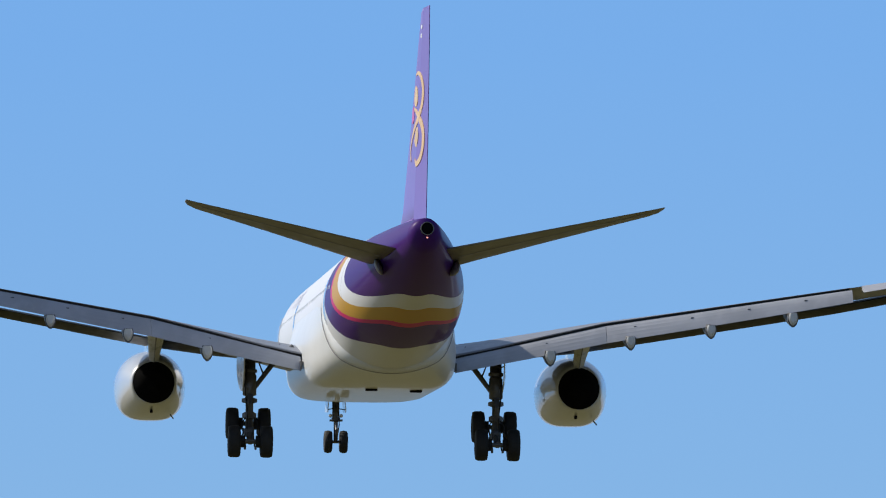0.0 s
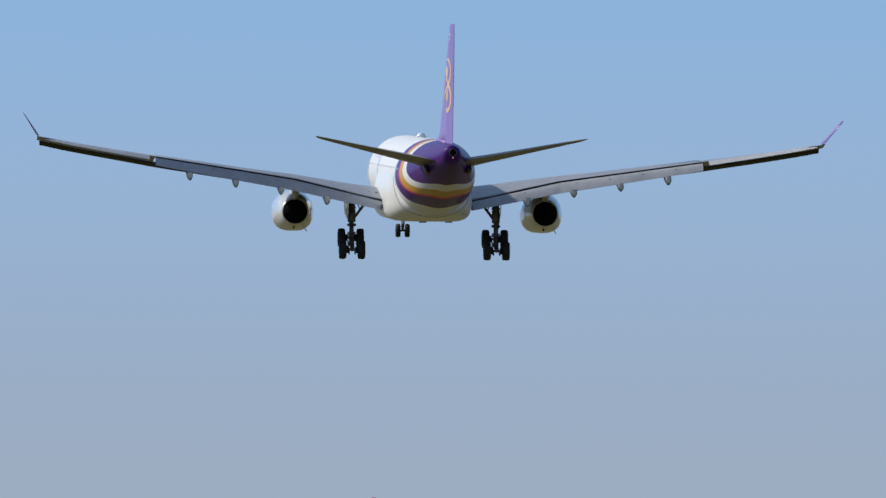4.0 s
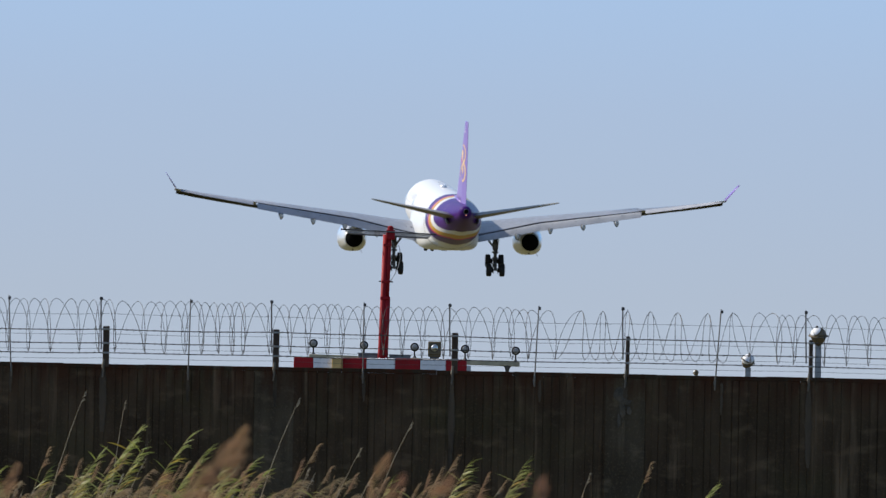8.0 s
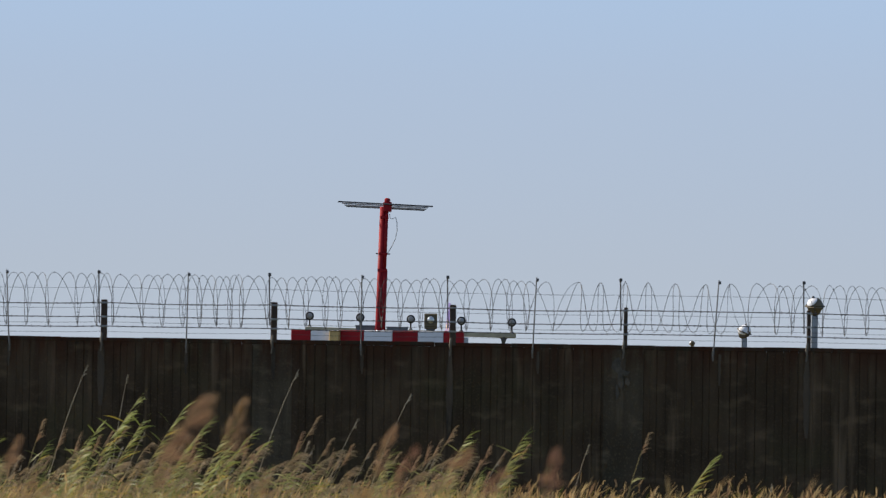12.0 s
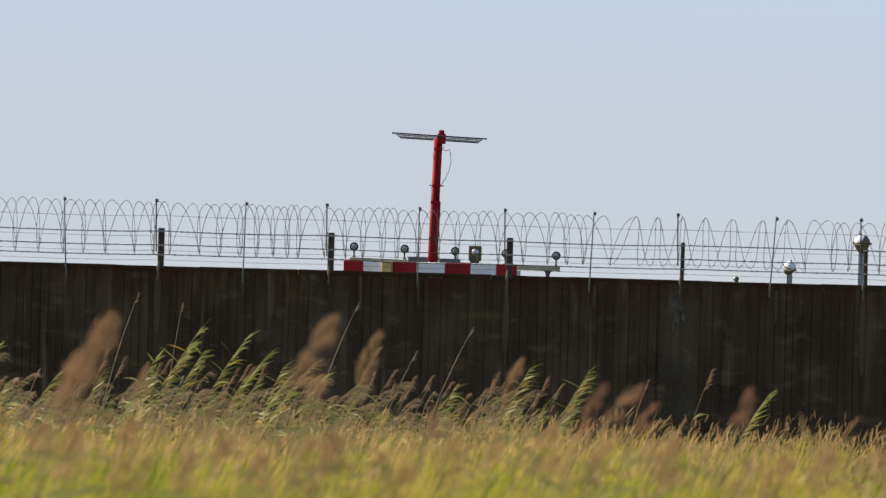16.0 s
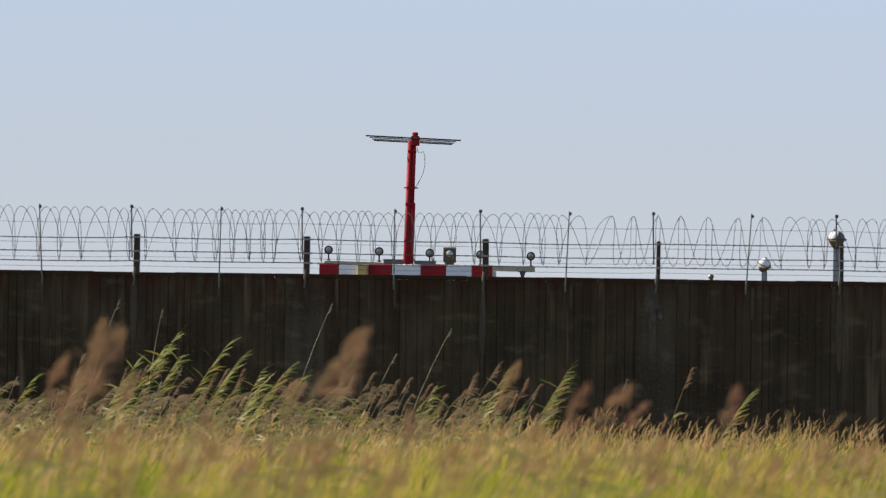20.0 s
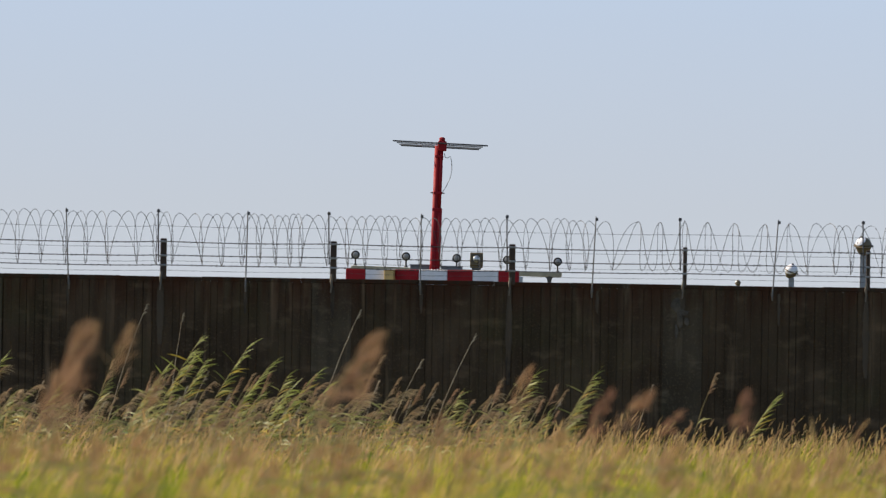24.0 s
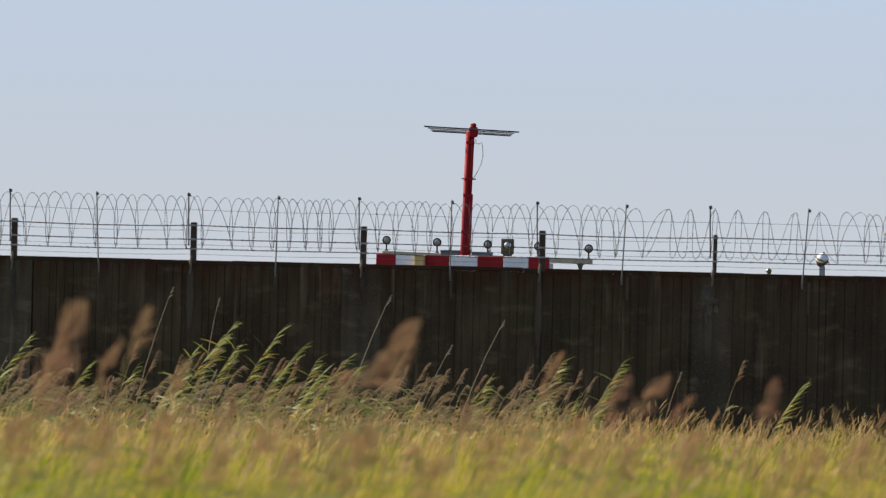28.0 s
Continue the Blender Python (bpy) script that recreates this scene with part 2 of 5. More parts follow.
M_MORTAR = paint("pale_mortar", (0.098, 0.082, 0.062), 0.95, var=0.6, scale=6, fine=40, bump=0.4)
M_STAIN = paint("brown_lime_run", (0.085, 0.063, 0.042), 0.95, var=0.6, scale=4, fine=30, bump=0.2, stretch=(1, 1, 0.2))
M_CABLE = paint("grey_cable_sheath", (0.26, 0.26, 0.27), 0.6, var=0.2)


def lens_glass():
    m, nt, p = nodes_of("lamp_glass")
    # clear glass over a bright reflector
    p.inputs["Base Color"].default_value = (0.60, 0.61, 0.61, 1)
    p.inputs["Roughness"].default_value = 0.28
    p.inputs["Metallic"].default_value = 0.8
    p.inputs["Coat Weight"].default_value = 1.0
    return m


M_LENS = lens_glass()
M_FROST = paint("ribbed_lamp_glass", (0.30, 0.29, 0.275), 0.35, var=0.3, scale=20, fine=90, bump=0.3, dist=0.003, coat=0.6)


def glow(name, col, power):
    m, nt, p = nodes_of(name)
    p.inputs["Base Color"].default_value = (*col, 1)
    p.inputs["Emission Color"].default_value, p.inputs["Emission Strength"].default_value = (*col, 1), power
    return m


M_NAVLIGHT = glow("red_tail_light", (1, 0.35, 0.3), 1.2)


def concrete(name, col, rust=True, vary=0.25):
    """Old concrete with dark runs, pale patches, a green bloom and brown stains near the coping."""
    m, nt, p = nodes_of(name)
    info = nt.nodes.new("ShaderNodeObjectInfo")

    def n(scale, detail, stretch=None):
        return noise_node(nt, scale, detail, "Position", stretch)
    big, runs, grain = n(0.8, 5), n(3.0, 6, (2.2, 2.2, 0.16)), n(38.0, 6)
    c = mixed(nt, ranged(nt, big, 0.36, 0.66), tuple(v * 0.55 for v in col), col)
    green = n(0.55, 4, (1.0, 1.0, 1.6))
    c = mixed(nt, ranged(nt, green, 0.50, 0.68, 0, 0.6), c, (col[0] * 0.8, col[1] * 1.02, col[2] * 0.8))
    c = mixed(nt, ranged(nt, info.outputs["Random"], 0, 1, 0, vary), c, tuple(v * 0.45 for v in col))
    c = mixed(nt, ranged(nt, runs, 0.46, 0.66, 0, 0.5), c, tuple(v * 0.35 for v in col))
    c = mixed(nt, ranged(nt, grain, 0.55, 0.8, 0, 0.5), c, tuple(min(1, v * 1.6) for v in col))
    pale = n(1.9, 6, (1.0, 1.0, 2.2))
    c = mixed(nt, ranged(nt, pale, 0.56, 0.74, 0, 0.45), c, tuple(min(1, v * 2.1) for v in col))
    lime = n(1.2, 5, (4.0, 4.0, 0.3))
    c = mixed(nt, ranged(nt, lime, 0.58, 0.72, 0, 0.6), c, tuple(min(1, v * 2.2) for v in col))
    if rust:
        sx = nt.nodes.new("ShaderNodeSeparateXYZ")
        nt.links.new(nt.nodes.new("ShaderNodeNewGeometry").outputs["Position"], sx.inputs[0])
        drip = n(5.0, 5, (1.5, 1.5, 0.22))
        near = ranged(nt, sx.outputs[2], 3.0, 3.66)
        f = calc(nt, "MULTIPLY", near, ranged(nt, drip, 0.36, 0.58))
        c = mixed(nt, f, c, (0.055, 0.023, 0.013))
    nt.links.new(c, p.inputs["Base Color"])
    p.inputs["Roughness"].default_value = 0.9
    p.inputs["Specular IOR Level"].default_value = 0.08
    b = nt.nodes.new("ShaderNodeBump")
    b.inputs["Strength"].default_value, b.inputs["Distance"].default_value = 0.5, 0.01
    nt.links.new(grain, b.inputs["Height"])
    nt.links.new(b.outputs[0], p.inputs["Normal"])
    return m


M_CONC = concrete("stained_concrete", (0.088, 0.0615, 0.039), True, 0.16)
M_PILASTER = concrete("paler_worn_concrete", (0.112, 0.088, 0.060), True, 0.5)
M_COPING = concrete("rust_stained_coping", (0.060, 0.046, 0.032), True, 0.08)


def foliage(name, low, high, tip, back=0.35, second=None, rough=0.65, spec=0.12):
    """Blades: each its own tone, browner towards the tips; light shines through them."""
    m, nt, p = nodes_of(name)
    geo = nt.nodes.new("ShaderNodeNewGeometry")
    rnd = geo.outputs["Random Per Island"]
    patch = noise_node(nt, 1.7, 4, stretch=(1.0, 0.12, 0.4))
    c = mixed(nt, rnd, low, high)
    c = mixed(nt, ranged(nt, patch, 0.44, 0.56, 0.0, 0.85), c, tip)
    if second:
        tuft = noise_node(nt, 3.2, 3, stretch=(1.0, 0.10, 0.25))
        c = mixed(nt, ranged(nt, tuft, 0.52, 0.60, 0.0, 0.9), c, second[0])
        tuft = noise_node(nt, 2.3, 3, stretch=(1.0, 0.14, 0.22))
        c = mixed(nt, ranged(nt, tuft, 0.55, 0.66, 0.0, 0.75), c, second[1])
    nt.links.new(c, p.inputs["Base Color"])
    p.inputs["Roughness"].default_value = rough
    p.inputs["Specular IOR Level"].default_value = spec
    tr = nt.nodes.new("ShaderNodeBsdfTranslucent")
    nt.links.new(c, tr.inputs["Color"])
    mx = nt.nodes.new("ShaderNodeMixShader")
    mx.inputs[0].default_value = back
    nt.links.new(p.outputs[0], mx.inputs[1])
    nt.links.new(tr.outputs[0], mx.inputs[2])
    nt.links.new(mx.outputs[0], nt.nodes["Material Output"].inputs["Surface"])
    return m


M_GRASS = foliage("meadow_grass_blades", (0.17, 0.25, 0.014), (0.62, 0.60, 0.045), (0.64, 0.44, 0.115), second=((0.125, 0.21, 0.018), (0.54, 0.30, 0.16)))
M_TALLGRASS = foliage("chest_high_grass_blades", (0.25, 0.33, 0.012), (0.62, 0.58, 0.05), (0.62, 0.43, 0.10), second=((0.13, 0.22, 0.02), (0.52, 0.31, 0.17)))
M_SEED = foliage("dry_seed_heads", (0.47, 0.289, 0.12), (0.72, 0.5, 0.23), (0.55, 0.35, 0.15), second=((0.4, 0.22, 0.12), (0.661, 0.5, 0.239)))
M_REEDLEAF = foliage("reed_leaves", (0.06, 0.095, 0.02), (0.29, 0.32, 0.07), (0.38, 0.35, 0.13), back=0.45, rough=0.45, spec=0.25)
M_YELLOWLEAF = foliage("yellowed_reed_leaves", (0.361, 0.3, 0.04), (0.461, 0.339, 0.06), (0.42, 0.28, 0.08))
M_REEDSTEM = foliage("reed_stalks", (0.22, 0.189, 0.08), (0.339, 0.27, 0.12), (0.3, 0.239, 0.1), back=0.1)
M_DRYSTEM = foliage("dry_reed_stalks", (0.361, 0.32, 0.239), (0.461, 0.4, 0.3), (0.4, 0.32, 0.22), back=0.1)
M_PLUME = foliage("reed_plumes", (0.3, 0.189, 0.11), (0.461, 0.339, 0.2), (0.38, 0.23, 0.139), back=0.4)
M_SOFTPLUME = foliage("wide_reed_plumes", (0.26, 0.152, 0.082), (0.55, 0.365, 0.185), (0.43, 0.245, 0.145), back=0.4)
M_DRABPLUME = foliage("drab_nodding_plumes", (0.18, 0.135, 0.085), (0.46, 0.36, 0.21), (0.36, 0.25, 0.15), back=0.4)
M_REDPLUME = foliage("reddish_reed_plumes", (0.30, 0.16, 0.10), (0.46, 0.29, 0.17), (0.42, 0.21, 0.13), back=0.4)
M_GROUND = paint("dry_earth_and_thatch", (0.125, 0.108, 0.028), 0.95, var=0.5, scale=0.5, fine=8, bump=0.5, dist=0.05)


# ---- mesh helpers ----
def part(name, bm, material, parent=None, label="", smooth=False):
    """Links a bmesh as one mesh object, under a thing or a part."""
    me = bpy.data.meshes.new(name)
    for f in bm.faces:
        f.smooth = smooth
    bm.to_mesh(me)
    bm.free()
    me.materials.append(material)
    ob = new(name, me)
    if parent:
        ob.parent = parent
    if label:
        ob["label"] = label
    return ob


def thing(name, label, category, at=None, group="", kind=""):
    ob = new(name)
    ob.empty_display_size = 0.2
    if at is not None:
        ob.matrix_world = at
    return tagged(ob, label, category, group, kind)


def moved(ob, m):
    ob.matrix_basis = m
    return ob


def loft(rings, caps=True, bm=None):
    """Skin over closed rings of equal length."""
    bm = bm or bmesh.new()
    vs = [[bm.verts.new(p) for p in r] for r in rings]
    n = len(vs[0])
    for a, b in zip(vs, vs[1:]):
        for i in range(n):
            bm.faces.new((a[i], a[(i + 1) % n], b[(i + 1) % n], b[i]))
    if caps:
        bm.faces.new(vs[0][::-1])
        bm.faces.new(vs[-1])
    bmesh.ops.recalc_face_normals(bm, faces=bm.faces)
    return bm


def box(cx, cy, cz, sx, sy, sz, bevel=0.0, bm=None):
    bm = bm or bmesh.new()
    g = bmesh.ops.create_cube(bm, size=1.0)["verts"]
    for v in g:
        v.co = Vector((cx + v.co.x * sx, cy + v.co.y * sy, cz + v.co.z * sz))
    if bevel:
        es = list({e for v in g for e in v.link_edges})
        bmesh.ops.bevel(bm, geom=es, offset=bevel, segments=2, affect="EDGES", profile=0.5)
    return bm


def tube(points, radius, sides=8, bm=None, caps=True):
    """A tube along points; radius is one number or one for each point."""
    pts = [Vector(p) for p in points]
    rs = radius if isinstance(radius, (list, tuple)) else [radius] * len(pts)
    rings = []
    prev = None
    for i, p in enumerate(pts):
        d = (pts[min(i + 1, len(pts) - 1)] - pts[max(i - 1, 0)]).normalized()
        if prev is None:
            up = Vector((0, 0, 1)) if abs(d.z) < 0.9 else Vector((0, 1, 0))
            u = d.cross(up).normalized()
        else:
            u = (prev - d * prev.dot(d)).normalized()
        prev = u
        w = d.cross(u)
        rings.append([p + (u * math.cos(a) + w * math.sin(a)) * rs[i] for a in (2 * math.pi * k / sides for k in range(sides))])
    return loft(rings, caps, bm)


def turned(profile, axis="z", sides=24, at=(0, 0, 0), bm=None, caps=True):
    """A body of revolution: profile of (radius, height)."""
    rings = []
    for r, h in profile:
        ring = []
        for k in range(sides):
            a = 2 * math.pi * k / sides
            c, s = r * math.cos(a), r * math.sin(a)
            p = {"z": (c, s, h), "y": (c, h, s), "x": (h, c, s)}[axis]
            ring.append(Vector(p) + Vector(at))
        rings.append(ring)
    return loft(rings, caps, bm)


# ---- the airliner: x right, y forward, z up, origin on the centre line over the main wheels ----
SECTIONS = [(32.0, -0.6, 0.06, 0.06), (31.6, -0.57, 0.62, 0.55), (30.6, -0.47, 1.35, 1.22), (29.0, -0.3, 1.98, 1.85), (27.0, -0.12, 2.5, 2.42),
            (25.0, -0.03, 2.75, 2.74), (22.5, 0, 2.82, 2.82), (12, 0, 2.82, 2.82), (0, 0, 2.82, 2.82), (-10.0, 0, 2.82, 2.82), (-14.0, 0.1, 2.78, 2.72),
            (-18.0, 0.36, 2.55, 2.42), (-22.0, 0.75, 2.1, 1.98), (-25.0, 1.08, 1.68, 1.6), (-28.0, 1.5, 1.14, 1.12), (-30.0, 1.82, 0.72, 0.72), (-31.2, 2.05, 0.42, 0.42)]


def smooth_sections(rows, step=1.0):
    """Fills in rows by smooth interpolation along the first column."""
    ys = [r[0] for r in rows]
    out = []
    a = np.array(rows)
    for i in range(len(ys) - 1):
        n = max(1, int(abs(ys[i + 1] - ys[i]) / step))
        p0, p1, p2, p3 = a[max(i - 1, 0)], a[i], a[i + 1], a[min(i + 2, len(ys) - 1)]
        for k in range(n):
            t = k / n
            h = p2[0] - p1[0]
            m1 = (p2 - p0) / ((p2[0] - p0[0]) or 1) * h
            m2 = (p3 - p1) / ((p3[0] - p1[0]) or 1) * h
            out.append(tuple((2 * t**3 - 3 * t**2 + 1) * p1 + (t**3 - 2 * t**2 + t) * m1 + (-2 * t**3 + 3 * t**2) * p2 + (t**3 - t**2) * m2))
    out.append(tuple(a[-1]))
    return out


def fuselage_mesh():
    rings = []
    for y, zc, rx, rz in smooth_sections(SECTIONS):
        rings.append([(rx * math.sin(2 * math.pi * k / 48), y, zc + rz * math.cos(2 * math.pi * k / 48)) for k in range(48)])
    return loft(rings)


FAIRING = [(0.0, -3.38), (1.3, -3.38), (2.3, -3.32), (2.85, -3.12), (3.18, -2.7), (3.28, -2.1), (3.26, -1.4), (3.14, -0.75), (2.95, -0.2), (2.72, 0.35)]


def smooth_outline(pts, n=4):
    """A smooth curve through points of the plane."""
    a = np.array(pts)
    out = []
    for i in range(len(a) - 1):
        p0, p1, p2, p3 = a[max(i - 1, 0)], a[i], a[i + 1], a[min(i + 2, len(a) - 1)]
        for k in range(n):
            t = k / n
            out.append(tuple(0.5 * (2 * p1 + (p2 - p0) * t + (2 * p0 - 5 * p1 + 4 * p2 - p3) * t * t + (3 * p1 - p0 - 3 * p2 + p3) * t ** 3)))
    return out + [tuple(a[-1])]


def fairing_ring(y, f):
    """A section of the belly fairing: f = 1 the full boxy bulge, f = 0 the round of the body; the shoulders end farther forward."""
    half = []
    outline = smooth_outline(FAIRING)
    for i, (x, z) in enumerate(outline):
        a = math.atan2(x, -z)
        fx, fz = 2.79 * math.sin(a), -2.79 * math.cos(a)
        up = (i / (len(outline) - 1)) ** 2
        half.append((fx + (x - fx) * f, y + (2.8 * up if y < 0 else -1.5 * up), fz + (z - fz) * f))
    return half + [(-x, y, z) for x, y, z in half[:0:-1]]


def fairing_mesh():
    """The bulge under the wing root."""
    return loft([fairing_ring(y, f) for y, f in ((14.5, -0.05), (13.4, 0.3), (12.0, 0.68), (10.2, 0.95), (8.0, 1.0), (2.0, 1.0), (-3.6, 1.0), (-5.4, 0.97), (-6.8, 0.88), (-8.2, 0.72), (-9.6, 0.48), (-10.8, 0.22), (-11.8, -0.05))])


def foil(x, le, te, z, thick, n=9, lift=0.0, hang=0.0):
    """A wing section in the plane x: from the leading edge le to the trailing edge te; hang lowers the trailing edge."""
    top, bottom = [], []
    for k in range(n):
        t = 0.5 - 0.5 * math.cos(math.pi * k / (n - 1))
        y = le + (te - le) * t
        th = thick * (2.97 * math.sqrt(t) - 1.26 * t - 3.52 * t * t + 2.84 * t**3 - 1.0 * t**4 + 0.02 * t)
        camber = lift * math.sin(math.pi * t)
        zz = z + camber - hang * t
        top.append((x, y, zz + th * 0.45))
        bottom.append((x, y, zz - th * 0.55))
    return top + bottom[::-1]


def wing_z(x):
    return -1.45 + 0.11 * (x - 3) + 0.0019 * (x - 3) ** 2 + float(np.interp(x, [2.5, 5, 7.5, 9.5, 12, 16.5, 22, 28], [0, 0.06, 0.20, 0.31, 0.35, 0.33, 0.22, 0.0]))


def root_droop(x):
    """How far the trailing edge sags below the chord plane near the body."""
    return float(np.interp(x, [3, 6, 9.5], [0.42, 0.20, 0.0]))


def wing_le(x):
    return 10.4 - (x - 2.8) * 0.648


def wing_te(x):
    return -3.0 - 0.1 * (x - 2.8) if x < 9.8 else -3.7 - (x - 9.8) * 0.28


def mirrored(bm, side):
    if side < 0:
        for v in bm.verts:
            v.co.x *= -1
        bmesh.ops.reverse_faces(bm, faces=bm.faces)
    return bm


def skin_patch(y0, y1, a0, a1, side, n=8):
    """A thin curved panel on the round of the fuselage, between two angles above the horizontal."""
    rings = []
    for k in range(n):
        a = radians(a0 + (a1 - a0) * k / (n - 1))
        rings.append([(side * r * math.cos(a), y, r * math.sin(a)) for r, y in ((2.80, y0), (2.826, y0), (2.826, y1), (2.80, y1))])
    return loft(rings)


def airliner():
    jet = thing("airliner", "white twin-engine airliner with purple tail, gear and flaps down", "airliner")
    part("fuselage", fuselage_mesh(), M_LIVERY, jet, "white fuselage with purple, gold and magenta tail bands", True)
    part("belly_fairing", fairing_mesh(), M_BELLY, jet, "bulging white wing root fairing", True)
    part("fairing_seam", tube([Vector(p) * 1.003 for p in fairing_ring(-10.8, 0.25)[37:] + fairing_ring(-10.8, 0.25)[:36]], 0.018, 5), M_SEAM, jet, "thin curved fairing joint", True)
    # joints of the skin and a small hatch on the tail
    for y in (-12.2, -17.6, -23.2):
        zc, rx, rz = (float(np.interp(-y, [-r[0] for r in SECTIONS], [r[k] for r in SECTIONS])) for k in (1, 2, 3))
        rings = [[(rx * f * math.sin(2 * math.pi * k / 48), y + dy, zc + rz * f * math.cos(2 * math.pi * k / 48)) for k in range(48)] for f, dy in ((0.99, 0.02), (1.0035, 0.02), (1.0035, -0.02), (0.99, -0.02))]
        part("skin_joint", loft(rings, False), M_SEAM, jet, "thin skin joint", True)
    part("tail_fillet", loft([[(0.36, -15.0, 2.2), (-0.36, -15.0, 2.2), (-0.36, -26.0, 2.2), (0.36, -26.0, 2.2)], [(0.2, -16.6, 3.0), (-0.2, -16.6, 3.0), (-0.2, -26.1, 2.75), (0.2, -26.1, 2.75)]]), M_SHEENPURPLE, jet, "purple fin fillet", True)
    # tail cone outlet and light
    part("exhaust_outlet", turned([(0.23, -31.62), (0.26, -31.2), (0.38, -30.9), (0.40, -30.8), (0.2, -30.8)], "y", 20, (0, 0, 2.03)), M_NOZZLE, jet, "dark tail cone outlet", True)
    part("outlet_ring", turned([(0.235, -31.60), (0.235, -31.65), (0.275, -31.64), (0.275, -31.56)], "y", 20, (0, 0, 2.03), None, False), M_GEAR, jet, "grey outlet ring", True)
    part("tail_light", turned([(0.015, -31.68), (0.035, -31.62), (0.02, -31.5)], "y", 10, (0, 0, 1.66)), M_NAVLIGHT, jet, "small red tail light")
    # fin and rudder
    fin_rows = [(2.4, -15.4, -25.9, 0.66), (3.4, -18.2, -26.2, 0.56), (6.5, -22.1, -27.05, 0.45), (9.5, -25.6, -27.95, 0.32), (11.05, -27.25, -28.6, 0.22), (11.2, -27.7, -28.7, 0.1)]

    def fin_ring(z, le, te, th, n=10):
        a = []
        for k in range(n):
            t = 0.5 - 0.5 * math.cos(math.pi * k / (n - 1))
            a.append((th * (0.5 * math.sqrt(t) * (1.35 - t) + 0.02 * t), le + (te - le) * t, z))
        return a + [(-x, y, q) for x, y, q in a[::-1]]
    part("fin", loft([fin_ring(*r) for r in fin_rows]), M_SHEENPURPLE, jet, "tall purple tail fin", True)
    swing = math.tan(radians(4.0))          # rudder held a little to the right
    rud = []
    for z, te0, te1, th in [(2.55, -25.96, -28.5, 0.33), (6.5, -27.10, -29.3, 0.225), (9.5, -28.0, -29.8, 0.15), (11.18, -28.68, -30.1, 0.08)]:
        tip = (te0 - te1) * swing
        rud.append([(th / 2, te0, z), (tip + 0.015, te1, z), (tip - 0.015, te1, z), (-th / 2, te0, z)])
    part("rudder", loft(rud), M_SHEENPURPLE, jet, "purple rudder turned slightly")

    def tail_point(u, z, side, lift):
        """A point on the tail's flank: u metres behind the rudder hinge."""
        zs = [r[0] for r in fin_rows]
        le, te, th = (float(np.interp(z, zs, [r[k] for r in fin_rows])) for k in (1, 2, 3))
        if u > 0:
            half = float(np.interp(z, [2.75, 11.1], [0.165, 0.04])) * (1 - u / 2.6)
            return Vector((side * (half + lift) + u * swing, te - 0.05 - u, z))
        t = min(1.0, max(0.0, 1 + u / (le - te)))
        return Vector((side * (th * (0.5 * math.sqrt(t) * (1.35 - t) + 0.02 * t) + lift), te - u, z))

    def stroke(points, w, side):
        """A thin raised stroke through (u, z) points on the tail."""
        pts = []
        for i in range(len(points) - 1):
            for k in range(5):
                t = k / 5
                pts.append(tuple(points[i][j] + (points[i + 1][j] - points[i][j]) * t for j in (0, 1)))
        pts.append(points[-1])
        pts = [(u * 0.92, 6.5 + (z - 6.5) * 0.95 + 0.36) for u, z in pts]
        sm = [tuple(sum(pts[min(max(i + d, 0), len(pts) - 1)][j] for d in (-3, -2, -1, 0, 1, 2, 3)) / 7 for j in (0, 1)) for i in range(len(pts))]
        rings = []
        for i, (u, z) in enumerate(sm):
            p, q = sm[max(i - 1, 0)], sm[min(i + 1, len(sm) - 1)]
            d = Vector((q[0] - p[0], q[1] - p[1])).normalized()
            ww = w * (0.3 + 0.7 * math.sin(math.pi * (i + 0.5) / len(sm)))
            n1, n2 = (u - d.y * ww * 1.6, z + d.x * ww), (u + d.y * ww * 1.6, z - d.x * ww)
            rings.append([tail_point(*n1, side, 0.02), tail_point(*n2, side, 0.02), tail_point(*n2, side, -0.02), tail_point(*n1, side, -0.02)])
        return loft(rings)

    # curling emblem on each side of the tail, as plain strokes
    for side in (1, -1):
        part("emblem", stroke([(-2.0, 8.35), (-0.4, 8.45), (0.7, 8.0), (1.1, 7.4), (0.8, 6.8), (0.0, 6.45), (-1.6, 6.1), (-3.0, 5.6), (-3.5, 5.1), (-2.6, 4.75)], 0.15, side), M_GOLD, jet, "gold emblem stroke")
        part("emblem", stroke([(-2.2, 7.0), (-0.8, 6.75), (0.2, 6.45), (1.2, 6.05), (1.55, 5.5), (1.4, 4.95), (0.6, 4.5), (-0.4, 4.45), (-0.9, 4.8)], 0.16, side), M_GOLD, jet, "gold emblem stroke")
        part("emblem", stroke([(-1.5, 6.95), (-1.4, 7.4), (-1.2, 7.9)], 0.5, side), M_GOLD, jet, "gold emblem petal")
        part("emblem", stroke([(-0.6, 5.2), (-0.5, 5.6), (-0.7, 6.1)], 0.45, side), M_GOLD, jet, "gold emblem petal")
        part("emblem", stroke([(-2.6, 6.3), (-2.6, 6.7), (-2.3, 7.0)], 0.4, side), M_PINK, jet, "pink emblem petal")
        for z in (10.1, 10.45):
            part("fin_marking", loft([[tail_point(u, z + dz, side, l) for u, dz in ((-0.35, -0.08), (-0.02, -0.08), (-0.02, 0.08), (-0.35, 0.08))] for l in (-0.01, 0.02)]), M_BARW, jet, "small white bar")
